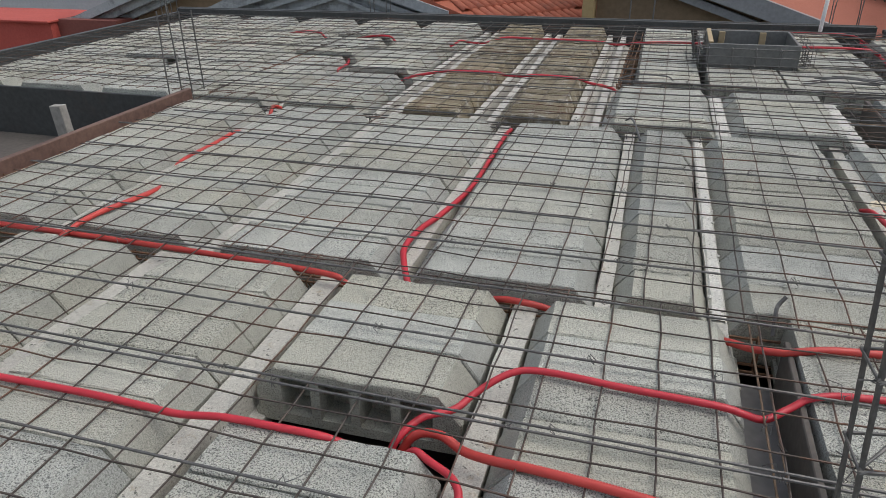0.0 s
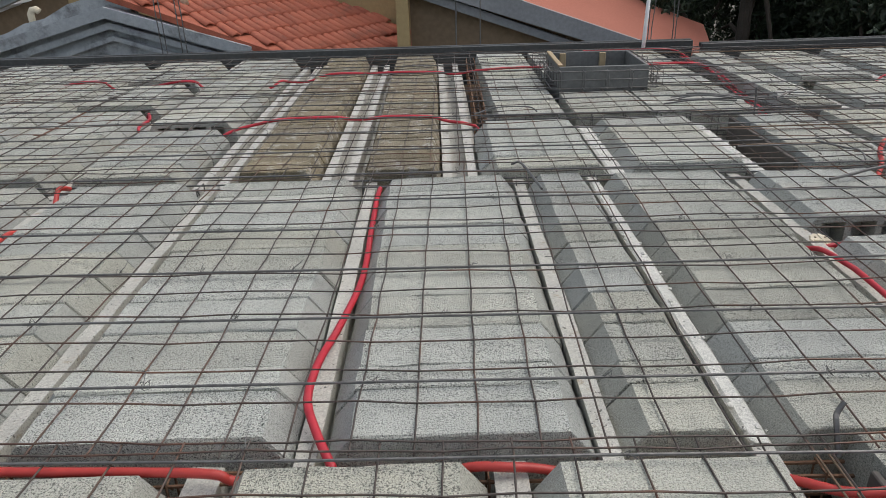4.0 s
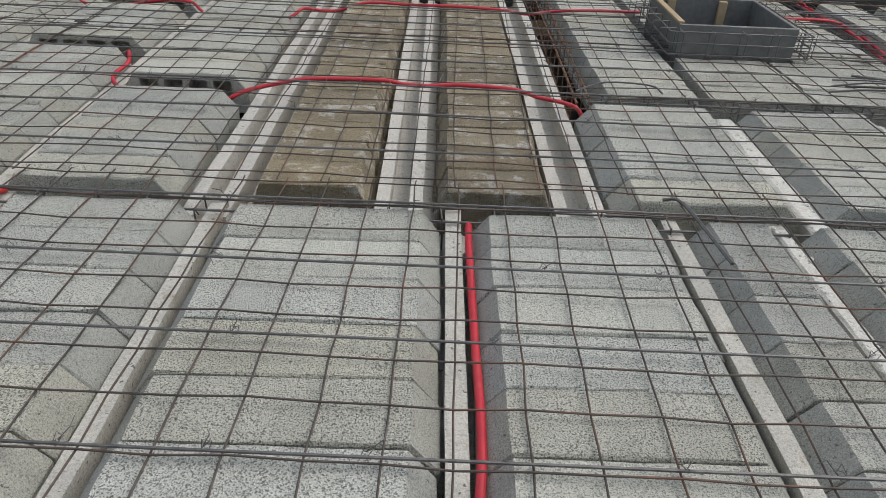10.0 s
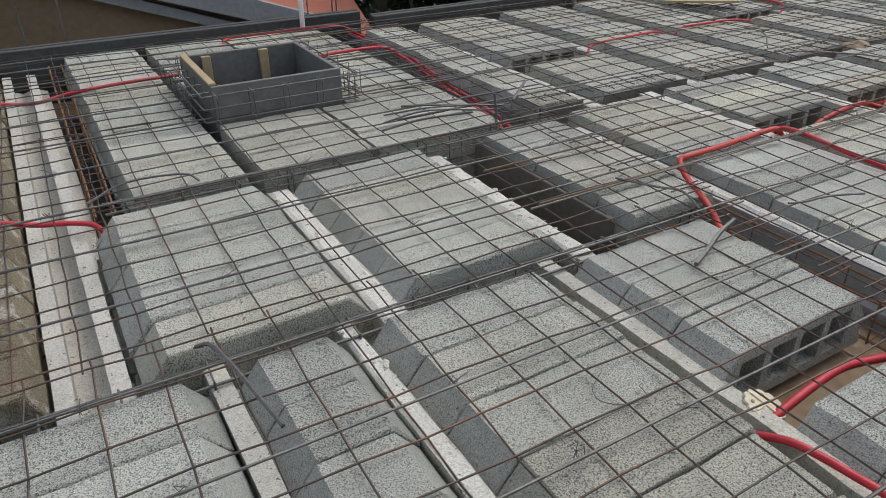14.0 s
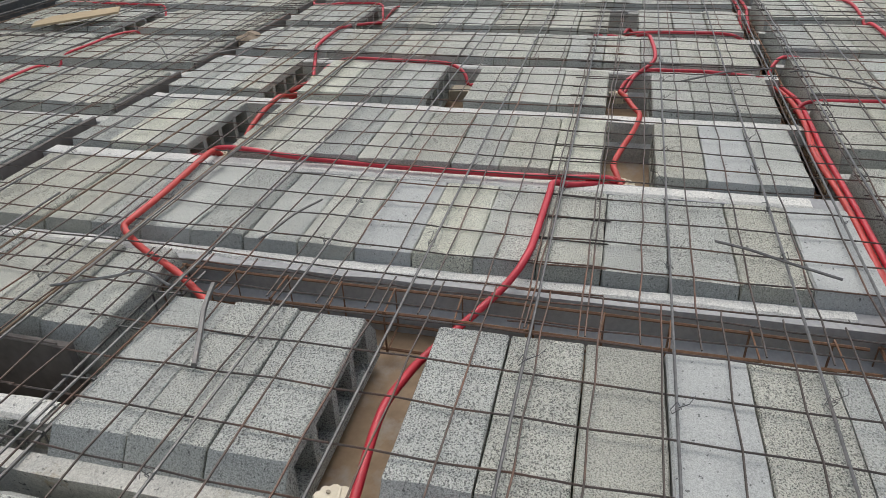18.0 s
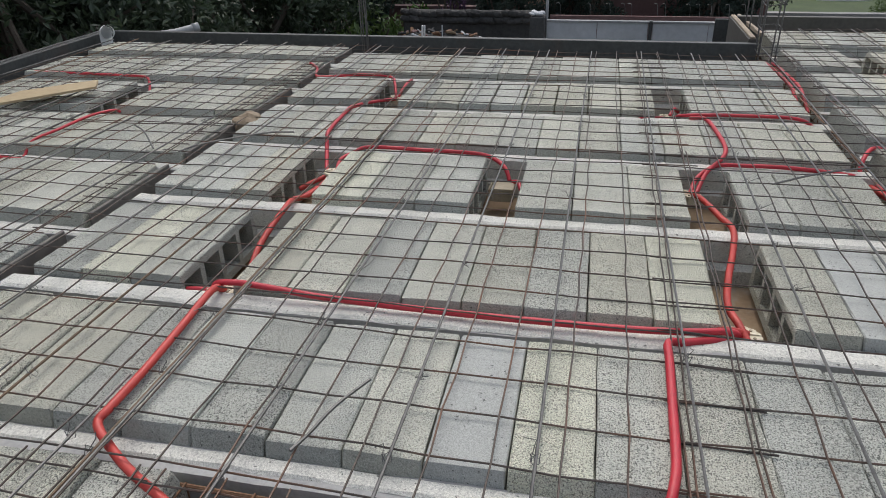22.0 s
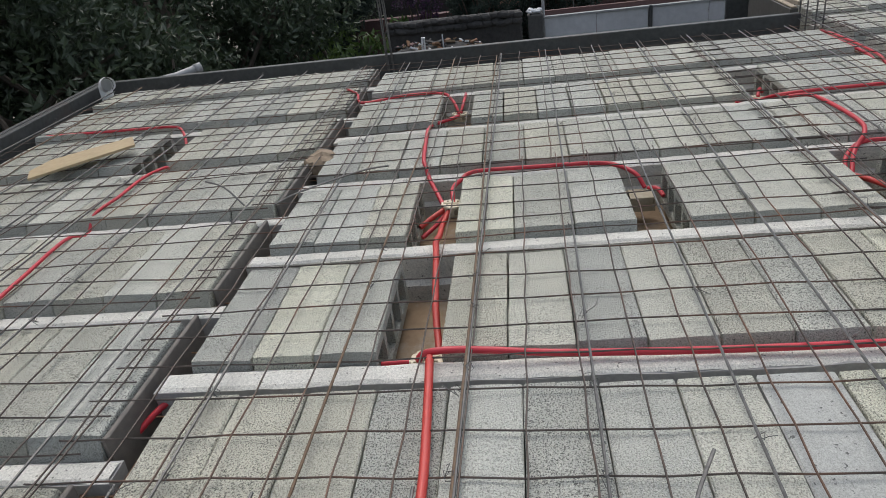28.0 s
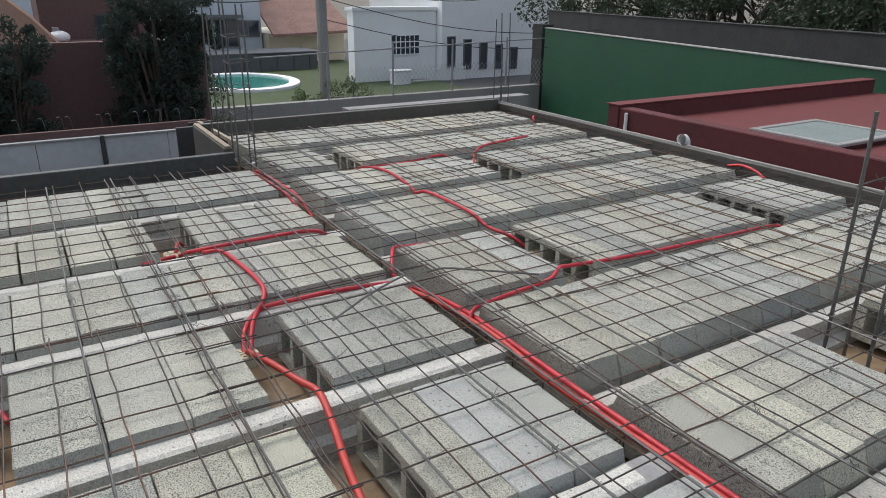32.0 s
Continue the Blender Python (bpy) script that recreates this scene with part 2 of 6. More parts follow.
def block_mesh(width, depth, old=False, run=0.062, open_end=False, drop=0.085):
    """A filler block with sloping shoulders and broken edges; where its end shows, open cells run into it."""
    key = (round(width, 2), round(depth, 2), old, run, open_end, random.randrange(3))
    if key in block_mesh.made:
        return block_mesh.made[key]
    d, w = depth / 2 - 0.0013, width / 2
    foot = w + run + 0.012
    # the top edge in short lengths, so that it can crumble
    M = 5
    outer = [(-w + 2 * w * k / (M + 1), 0) for k in range(M + 2)] + [(w + run, -drop), (w + run, -0.15), (foot, -0.155), (foot, -0.19), (-foot, -0.19), (-foot, -0.155), (-w - run, -0.15), (-w - run, -drop)]
    bm = bmesh.new()
    c, n = 0.0042, len(outer)
    rings = []
    for y, inset in ((-d, c), (-d + c, 0), (0, 0), (d - c, 0), (d, c)):
        worn = 0.002 if inset or abs(y) > d / 2 else 0.0
        ring = []
        for x, z in outer:
            dip = random.uniform(0.0, 0.006) if worn and z > -0.01 and random.random() < 0.35 else 0.0
            ring.append(bm.verts.new((x * (1 - inset / foot) + random.uniform(-0.002, 0.002), y + random.uniform(-0.0006, 0.0006) - math.copysign(random.uniform(0, worn) if z > -0.01 else 0.0, y),
                                      z - (inset if z > -0.01 else 0) - dip + random.uniform(-0.0015, 0.0015))))
        rings.append(ring)
    for p, q in zip(rings, rings[1:]):
        for i in range(n):
            # the moulded sides are smoother than the struck top, and shaded by a darker grey
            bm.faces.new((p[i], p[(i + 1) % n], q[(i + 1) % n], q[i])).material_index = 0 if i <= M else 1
    for full, way in ((rings[0], 1), (rings[-1], -1)):
        if not open_end:
            bm.faces.new(full)
            continue
        ring = [full[0]] + full[M + 1:]
        y = ring[0].co.y
        cells = max(2, round(2 * w / 0.13))
        web, zt, zb = 0.028, -0.034, -0.158
        step = (2 * (w + 0.01) - web) / cells
        xs = [x for k in range(cells) for x in (-w - 0.01 + web + k * step, -w - 0.01 + k * step + step)]
        top, low = [bm.verts.new((x, y, zt)) for x in xs], [bm.verts.new((x, y, zb)) for x in xs]
        deep_t = [bm.verts.new((v.co.x, y + way * d * 0.94, zt)) for v in top]
        deep_l = [bm.verts.new((v.co.x, y + way * d * 0.94, zb)) for v in low]
        m = len(top)
        bm.faces.new(full[:M + 2] + top[::-1])
        bm.faces.new([ring[7], ring[6]] + low[::-1])
        bm.faces.new([ring[1], ring[2], ring[3], ring[4], ring[5], ring[6], low[-1], top[-1]])
        bm.faces.new([ring[0], ring[9], ring[8], ring[7], low[0], top[0]])
        for k in range(1, m - 1, 2):
            bm.faces.new((top[k], top[k + 1], low[k + 1], low[k]))
        for k in range(0, m, 2):
            for loop in ((top[k], top[k + 1], deep_t[k + 1], deep_t[k]), (low[k], low[k + 1], deep_l[k + 1], deep_l[k]), (top[k], low[k], deep_l[k], deep_t[k]),
                         (top[k + 1], low[k + 1], deep_l[k + 1], deep_t[k + 1]), (deep_t[k], deep_t[k + 1], deep_l[k + 1], deep_l[k])):
                bm.faces.new(loop)
    bmesh.ops.recalc_face_normals(bm, faces=bm.faces)
    me = mesh_of("block", bm, {"dim": M_BLOCK_DIM, True: M_BLOCK_OLD, False: M_BLOCK}[old])
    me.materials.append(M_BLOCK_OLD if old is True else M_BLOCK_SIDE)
    block_mesh.made[key] = me
    return me


block_mesh.made = {}


def skewed(x, y, y_ref, lean):
    return x - math.tan(radians(lean)) * (y - y_ref)


def block_row(bay, x0, x1, y0, y1, y_ref, lean=LEAN_DEG, gaps=(), old=False, pitch=BLOCK, sink=0.0, run=0.062):
    """Filler blocks between two joists, from y0 to y1, with whole blocks left out at the gaps (from, to)."""
    runs, y = [], y0
    for a, b in sorted(gaps):
        runs.append((y, a, y > y0, True))
        y = b
    runs.append((y, y1, y > y0, False))
    for a, b, open_a, open_b in runs:
        n = max(1, round((b - a) / pitch))
        step = (b - a) / n
        for k in range(n):
            yc = a + (k + 0.5) * step
            shows = (k == 0 and open_a) or (k == n - 1 and open_b)
            ob = part("block", block_mesh(x1 - x0, step, old, run, shows), None, bay)
            ob.matrix_basis = pose(skewed((x0 + x1) / 2, yc, y_ref, lean) + random.uniform(-0.004, 0.004), yc, TOP - sink + random.uniform(-0.005, 0.002),
                                   random.uniform(-0.4, 0.4), random.uniform(-0.4, 0.4), lean + random.uniform(-0.14, 0.14) + random.choice((0, 180)))


def joist(bay, x, y0, y1, y_ref, lean=LEAN_DEG, top=JOIST_TOP, width=0.07, mat=None):
    """A cast joist: a narrow web on a wide foot."""
    w = width / 2
    prof = [(-w, top), (w, top), (w * 0.85, top - 0.1), (0.07, top - 0.115), (0.07, -0.227), (-0.07, -0.227), (-0.07, top - 0.115), (-w * 0.85, top - 0.1)]
    n = max(2, round((y1 - y0) / 0.12))
    bm = bmesh.new()
    rings = []
    for k in range(n + 1):
        y = y0 + (y1 - y0) * k / n
        rings.append([bm.verts.new((px * (1 + (random.uniform(-0.08, 0.05) if pz == top else 0)), y, pz + (random.uniform(-0.004, 0.002) if pz == top else 0))) for px, pz in prof])
    for a, b in zip(rings, rings[1:]):
        for i in range(8):
            bm.faces.new((a[i], a[(i + 1) % 8], b[(i + 1) % 8], b[i]))
    bm.faces.new(rings[0][::-1])
    bm.faces.new(rings[-1])
    for v in bm.verts:
        v.co.x += skewed(x, v.co.y, y_ref, lean)
    bmesh.ops.recalc_face_normals(bm, faces=bm.faces)
    return part("joist", bm, mat or M_JOIST, bay)


def bay_of(name, label):
    return thing(name, label, "floor", kind="structure")


def mortar_strip(bay, x, y0, y1, y_ref, top, width, lean=LEAN_DEG):
    """Rough pale mortar along the top of a joist; the bright lit top is put into its colour."""
    bm = bmesh.new()
    n = round((y1 - y0) / 0.05)
    rings = []
    for k in range(n + 1):
        y, l, r, h = y0 + (y1 - y0) * k / n, random.uniform(0.86, 1.06) * width / 2, random.uniform(0.86, 1.06) * width / 2, random.uniform(0.005, 0.009)
        c = skewed(x, y, y_ref, lean)
        rings.append([bm.verts.new(q) for q in ((c - l, y, top), (c - l * 0.7, y, top + h), (c + r * 0.7, y, top + h), (c + r, y, top))])
    for p, q in zip(rings, rings[1:]):
        for i in range(3):
            bm.faces.new((p[i], p[i + 1], q[i + 1], q[i]))
    bmesh.ops.recalc_face_normals(bm, faces=bm.faces)
    return part("mortar_strip", bm, M_MORTAR, bay)


def mortar_crumbs(bay, x, y0, y1, y_ref, top, width, count, lean=LEAN_DEG):
    """Small broken lumps of mortar left along the top of a joist."""
    bm = bmesh.new()
    for _ in range(count):
        y = random.uniform(y0, y1)
        r = random.choice((0.003, 0.004, 0.006, 0.009))
        c = Vector((skewed(x, y, y_ref, lean) + random.uniform(-0.5, 0.5) * width, y, top + r * 0.2))
        lump = bmesh.ops.create_icosphere(bm, subdivisions=1, radius=r)["verts"]
        for v in lump:
            v.co = c + Vector((v.co.x * random.uniform(0.7, 1.3), v.co.y * random.uniform(0.8, 1.8), v.co.z * random.uniform(0.5, 0.9)))
    return part("mortar_crumbs", bm, M_MORTAR, bay, kind="stuff")


# middle bay, between the two cross beams
bay_mid = bay_of("floor_middle", "grey hollow filler blocks laid between cast concrete joists")
for x in (-2.16, -1.42, -0.61, 0.135, 0.505, 1.215):
    joist(bay_mid, x, 1.86, 4.08, 3.95, width=0.054, top=-0.062)
for x0, x1 in ((-2.78, -2.27), (-2.05, -1.53), (-1.31, -0.715), (-0.5, 0.035), (0.225, 0.41), (0.6, 1.09)):
    for y0, y1 in ((2.036, 2.235), (2.235, 2.34), (2.34, 3.96)):
        block_row(bay_mid, x0, x1, y0, y1, 3.95, run=0.064, old="dim" if x0 > 0.1 else False)
block_row(bay_mid, 1.285, 1.80, 1.99, 3.94, 3.95, gaps=((3.15, 3.35),), pitch=0.195, old="dim")
mortar_strip(bay_mid, 0.505, 2.05, 4.02, 3.95, -0.063, 0.05)
mortar_crumbs(bay_mid, 0.505, 2.05, 4.05, 3.95, -0.056, 0.055, 60)
# south bay
bay_south = bay_of("floor_south", "grey hollow filler blocks between pale joists beside a trench")
for x in (-2.24, -1.53, -0.81, -0.08):
    joist(bay_south, x, -1.0, 2.02, 1.9, width=0.08, top=-0.07)
for x0, x1 in ((-2.75, -2.36), (-2.12, -1.65), (-1.41, -0.93), (0.03, 0.52)):
    block_row(bay_south, x0, x1, -1.0, 1.945 if x0 > 0 else 1.922, 1.9, run=0.06)
block_row(bay_south, -0.69, -0.2, -1.0, 1.945, 1.9, gaps=((1.15, 1.36),))
block_row(bay_south, 0.735, 1.3, -1.0, 2.03, 1.9, run=0.012)
# north bay with brown blocks and paired joists
bay_north = bay_of("floor_north", "brown weathered and grey filler blocks between paired white joists")
for x in (-1.525, -1.41, -0.865, -0.745, -0.225, -0.09):
    joist(bay_north, x, 4.0, 7.62, 4.15, width=0.05, mat=M_JOIST_PALE)
for x0, x1 in ((-1.285, -0.95), (-0.63, -0.30)):
    block_row(bay_north, x0, x1, 4.1, 7.6, 4.1, old=True, run=0.035)
for x0, x1 in ((0.03, 0.54), (0.755, 1.265)):
    block_row(bay_north, x0, x1, 4.09, 5.02, 4.1, run=0.075)
joist(bay_north, 0.65, 4.0, 5.05, 4.1, width=0.085, top=-0.06)
joist(bay_north, 1.355, 4.0, 5.05, 4.1, width=0.07, top=-0.06)
for x in (0.65, 1.355):
    mortar_strip(bay_north, x, 4.02, 5.03, 4.1, -0.061, 0.08)
    mortar_crumbs(bay_north, x, 4.02, 5.03, 4.1, -0.056, 0.075, 60)
block_row(bay_north, 1.62, 2.02, 4.07, 5.02, 4.1, run=0.03)
block_row(bay_north, 0.11, 0.535, 5.14, 7.6, 5.1, run=0.02)
for x0, x1 in ((0.6, 1.1), (1.12, 1.78)):
    block_row(bay_north, x0, x1, 5.14, 5.79, 5.1, run=0.0)
    block_row(bay_north, x0, x1, 6.49, 7.6, 5.1, run=0.0)
block_row(bay_north, 1.262, 1.78, 5.8, 6.48, 5.1, run=0.0)
# west bay
bay_west = bay_of("floor_west", "grey filler blocks between joists, some blocks left out")
for x in (-2.25, -3.0, -3.75, -4.5, -5.2):
    joist(bay_west, x, 4.0 if x > -2.5 else 4.1, 7.62, 4.15)
for n, (x0, x1) in enumerate(((-2.14, -1.66), (-2.89, -2.36), (-3.64, -3.11), (-4.39, -3.86), (-5.1, -4.61))):
    block_row(bay_west, x0, x1, 4.1, 7.6, 4.1, gaps=((((5.0, 5.2),), ((5.55, 5.75), (6.5, 6.68)), (), ((5.1, 5.3),), ())[n]))
# east bay
bay_east = bay_of("floor_east", "rows of grey filler blocks with box openings over plywood")
EAST = dict(lean=0.8)
for x, top, wide, strip, mat in ((2.11, -0.05, 0.085, 0.055, M_JOIST_GREY), (2.782, -0.034, 0.088, 0.088, M_JOIST_GREY), (3.555, -0.046, 0.085, 0.08, M_JOIST_PALE), (4.29, -0.046, 0.085, 0.08, M_JOIST_PALE),
                                 (5.03, -0.05, 0.085, 0.075, M_JOIST_PALE), (5.77, -0.05, 0.085, 0.075, M_JOIST_PALE)):
    end = 5.2 if x > 2.2 else 5.0
    joist(bay_east, x, 1.95, end, 3.5, top=top, width=wide, mat=mat, **EAST)
    mortar_strip(bay_east, x + (0.012 if x < 2.2 else 0.0), 2.06, end - 0.02, 3.5, top - 0.001, strip, **EAST)
for (x0, x1), gaps in (((2.85, 3.41), ((2.59, 2.79), (4.36, 4.55))), ((3.605, 4.145), ((2.6, 2.81), (3.5, 3.69), (4.38, 4.57))), ((4.34, 4.88), ()),
                       ((5.08, 5.62), ((2.68, 2.87), (4.41, 4.6))), ((5.82, 6.4), ())):
    block_row(bay_east, x0, x1, 2.04, 5.13, 3.5, gaps=gaps, run=0.022, **EAST)
block_row(bay_east, 2.165, 2.672, 1.972, 5.09, 3.5, run=0.022, pitch=0.1965, **EAST)
# north-east bay
bay_ne = bay_of("floor_north_east", "rows of grey filler blocks between joists near the edge form")
for x in (2.43, 3.19, 3.94, 4.68, 5.43, 6.17):
    joist(bay_ne, x, 5.17, 7.36, 5.3, top=-0.06, width=0.08, mat=M_JOIST_GREY, **EAST)
    mortar_strip(bay_ne, x, 5.175, 7.36, 5.3, -0.061, 0.078, **EAST)
for (x0, x1), gaps in (((2.07, 2.33), ()), ((2.51, 3.05), ((5.9, 6.12),)), ((3.25, 3.8), ()), ((4.0, 4.55), ()), ((4.74, 5.3), ((6.12, 6.34),)), ((5.5, 6.04), ()), ((6.24, 6.6), ())):
    block_row(bay_ne, x0, x1, 5.245, 7.3 if x0 < 5 else 7.44, 5.3, gaps=gaps, run=0.03, **EAST)
# south-east bay
bay_se = bay_of("floor_south_east", "rows of grey filler blocks between joists, some left open")
for x in (2.46, 3.17, 3.895, 4.67, 5.44, 6.2, 6.97):
    joist(bay_se, x, -0.95, 1.9, 1.9, mat=M_JOIST_PALE, **EAST)
for (x0, x1), gaps in (((1.75, 2.36), ()), ((2.54, 3.075), ((0.46, 1.0),)), ((3.275, 3.83), ()), ((3.96, 4.575), ((-0.34, -0.14), (1.165, 1.34))), ((4.755, 5.34), ()), ((5.53, 6.1), ((0.37, 0.57),)),
                       ((6.3, 6.85), ((1.26, 1.45),)), ((7.05, 7.65), ())):
    block_row(bay_se, x0, x1, -0.92, 1.87, 1.9, gaps=gaps, run=0.03, **EAST)


def repaint(bay, x, y, mat):
    """Gives the block that lies nearest to a place a surface of its own."""
    ob = min((c for c in bay.children if c.name.startswith("block")), key=lambda c: (c.matrix_basis.translation.x - x) ** 2 + (c.matrix_basis.translation.y - y) ** 2)
    ob.data = ob.data.copy()
    ob.data.materials.clear()
    ob.data.materials.append(mat)


M_BLOCK_SMOOTH = surface("smooth_pressed_concrete", (0.36, 0.37, 0.345), (0.50, 0.51, 0.475), big=3, fine=120, bump=0.25, pits=0.12, pit_scale=180)
M_BLOCK_YELLOW = surface("yellowish_block_concrete", (0.57, 0.57, 0.45), (0.90, 0.89, 0.73), big=4, fine=170, bump=1.0, pits=0.6, pit_scale=235, bump_dist=0.006)
for x, y in ((2.4, 3.46), (3.1, 2.3), (1.55, 2.47), (2.4, 2.07)):
    repaint(bay_east if x > 2 else bay_mid, x, y, M_BLOCK_SMOOTH)
for x, y in ((2.4, 3.27), (3.1, 2.95), (3.85, 4.3), (2.8, 1.55), (3.1, 4.8)):
    repaint(bay_east if y > 2 else bay_se, x, y, M_BLOCK_YELLOW)


# forms below: plywood under the block bays, deep dark boards under the beams for shade
M_TRENCH = surface("trench_shade_boards", (0.062, 0.055, 0.048), (0.12, 0.105, 0.09), big=3, fine=30, bump=0.2)


def slab_piece(name, x0, y0, x1, y1, z, mat, label):
    return tagged(part(name, boxed(x0, y0, z - 0.02, x1, y1, z), mat), label, "formwork", kind="structure")


DECK = "wet brown plywood deck under the open block gaps"
for n, (x0, y0, x1, y1) in enumerate(((1.25, 2.04, 2.09, 3.95), (1.3, 3.98, 1.53, 5.0), (2.12, 2.04, 6.44, 5.13), (2.07, 5.28, 6.5, 7.4), (1.75, -1.0, 7.75, 1.87))):
    slab_piece("plywood_deck_%d" % (n + 1), x0, y0, x1, y1, -0.228, M_PLY, DECK)
# added board: its dark colour gives the block sides their deep shade
tagged(part("trench_side_board", boxed(1.535, 4.1, -0.4, 1.56, 5.0, -0.012, bevel=0.003), M_TRENCH), "dark board added over the shaded block sides in the open trench", "formwork", kind="structure")
M_SIDEBOARD = surface("smooth_grey_brown_board", (0.11, 0.1, 0.088), (0.19, 0.172, 0.15), big=3, fine=30, rough=0.7, bump=0.12)
for n, (x0, x1) in enumerate(((2.07, 2.35), (2.5, 3.11), (3.27, 3.86), (4.02, 4.6), (4.76, 5.35), (5.51, 6.09), (6.25, 6.6))):
    tagged(part("trench_side_board_north_%d" % (n + 1), boxed(x0, 5.222, -0.4, x1, 5.238, -0.014, bevel=0.003), M_SIDEBOARD), "smooth dark board closing the ends of the blocks", "formwork", kind="structure")
tagged(part("trench_side_board_south", boxed(0.705, -1.0, -0.4, 0.722, 1.9, -0.008, bevel=0.003), M_TRENCH), "dark board lining the shaded side of the narrow trench", "formwork", kind="structure")
# bottom raised and grey so that the narrow trench doesn't go black
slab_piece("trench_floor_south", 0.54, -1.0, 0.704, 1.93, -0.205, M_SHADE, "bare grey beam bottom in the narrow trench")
# one dark sheet below everything paints the trench bottoms as shaded
slab_piece("trench_board", -5.6, -1.0, 7.75, 7.64, -0.40, M_TRENCH, "dark sheet standing in for the shade deep in the beam trenches")
ground = tagged(part("ground", boxed(-400, -400, -3.4, 400, 400, -3.3), M_GROUND), "bare brown ground round the building", "ground", kind="structure")


# edge forms
M_TIMBER = surface("grey_brown_timber", (0.26, 0.21, 0.15), (0.42, 0.35, 0.26), big=3, fine=30, bump=0.2)
M_PANEL_EDGE = surface("worn_bright_steel", (0.17, 0.165, 0.15), (0.28, 0.27, 0.25), big=3, fine=30, rough=0.5, metal=0.3, bump=0.1)
M_FORM_GREY = surface("grey_brown_form_steel", (0.06, 0.056, 0.048), (0.105, 0.098, 0.084), big=2, fine=30, rough=0.6, metal=0.2, bump=0.15, stain=(0.13, 0.115, 0.095), stain_at=(0.6, 0.76), stain_scale=1.7)
def edge_form(name, x0, y0, x1, y1, mat, low=-0.3, high=0.085):
    ob = tagged(part(name, boxed(x0, y0, low, x1, y1, high, bevel=0.004), mat), "dark steel edge form standing round the slab", "formwork", kind="structure")
    return ob


edge_form("edge_form_north", -5.6, 7.66, 2.16, 7.71, M_FORM, high=0.06)
edge_form("edge_form_north_lip", -5.6, 7.712, 2.16, 7.75, M_FORM, low=0.03, high=0.066)
# past the conduit trench the edge steps in and runs slightly askew
for nm, y, thick, low, high in (("edge_form_north_east", 0.0, 0.05, -0.3, 0.06), ("edge_form_north_east_lip", 0.052, 0.035, 0.03, 0.066)):
    form = edge_form(nm, 0, y, 4.66, y + thick, M_FORM, low=low, high=high)
    form.matrix_basis = pose(2.17, 7.43, 0, 0, 0, 2.1)
edge_form("edge_form_east", 6.76, 2.05, 6.82, 7.58, M_FORM, high=0.055)
edge_form("edge_form_far_east", 7.8, -1.0, 7.86, 2.05, M_FORM_GREY, high=0.09)
edge_form("edge_form_return", 6.822, 2.052, 7.86, 2.11, M_FORM_GREY, high=0.08)
edge_form("edge_form_return_lip", 6.83, 2.06, 7.86, 2.1, M_TIMBER, low=0.081, high=0.095)
edge_form("edge_form_south", 1.6, -1.06, 7.86, -1.002, M_FORM_GREY, high=0.05)
edge_form("edge_form_south_lip", 1.6, -1.085, 7.86, -1.062, M_PANEL_EDGE, low=0.03, high=0.056)
edge_form("edge_form_west", -5.66, 4.1, -5.602, 7.75, M_FORM, high=0.01)
edge_form("edge_form_stair", -2.885, -1.0, -2.845, 4.06, M_FORM_RUST, high=0.045)
edge_form("edge_form_stair_inner", -2.84, -1.0, -2.79, 4.0, M_FORM_RUST, high=-0.09)
# stair opening below the slab; the covered room's shade is put into its dark colours
edge_form("stair_wall_north", -5.6, 4.06, -2.8, 4.085, M_FORM, low=-3.3, high=-0.03)
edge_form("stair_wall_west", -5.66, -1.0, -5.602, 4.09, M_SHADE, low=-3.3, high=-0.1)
tagged(part("stair_floor", boxed(-5.6, -1.0, -2.6, -2.9, 4.05, -2.5), M_SHADE), "bare concrete floor below the opening, toned dark for shade", "floor", kind="structure")
prop = thing("timber_prop", "weathered grey timber post standing in the opening", "timber", at=(-3.35, 3.55, -2.5))
part("post", boxed(-0.045, -0.03, 0, 0.045, 0.03, 2.52, bevel=0.004), surface("grey_weathered_timber", (0.2, 0.19, 0.17), (0.38, 0.36, 0.32), big=3, fine=30, bump=0.3), prop)
prop.rotation_euler = (0, radians(-4), 0)


# ---- beam and trench reinforcement ----
def beam_cage(name_label, along, fixed, a, b, z=-0.05, wide=0.09, deep=0.13, rusty=True, step=0.195):
    """Four long bars and closed ties, lying in a trench along x or y."""
    cage = thing("beam_cage", name_label, "reinforcement", group="beam cages in the trenches")
    mat = M_RUST if rusty else M_BAR

    def at(s, u, w):
        return (s, fixed + u, w) if along == "x" else (fixed + u, s, w)
    for u in (-wide / 2, wide / 2):
        for w in (z, z - deep):
            n = max(2, int((b - a) / 0.5))
            part("long_bar", sweep([at(a + (b - a) * k / n, u + random.uniform(-0.006, 0.006), w + random.uniform(-0.006, 0.006)) for k in range(n + 1)], 0.005, 5), mat, cage)
    s = a + 0.08
    tie = None
    while s < b:
        if tie is None:
            h = wide / 2 + 0.006
            pts = [(-h, z + 0.006), (h, z + 0.006), (h, z - deep - 0.006), (-h, z - deep - 0.006), (-h, z + 0.012), (-h + 0.03, z - 0.03)]
            tie = mesh_of("tie", sweep([at(0, u, w) if along == "x" else (u, 0, w) for u, w in [(p[0], p[1]) for p in pts]], 0.0032, 4), mat)
            if along == "x":
                for v in tie.vertices:
                    v.co.y -= fixed
        ob = part("tie", tie, None, cage)
        ob.matrix_basis = pose(s, fixed, 0, 0, 0, random.uniform(-6, 6)) if along == "x" else pose(fixed, s, 0, 0, 0, random.uniform(-6, 6))
        s += step * random.uniform(0.88, 1.12)
    return cage


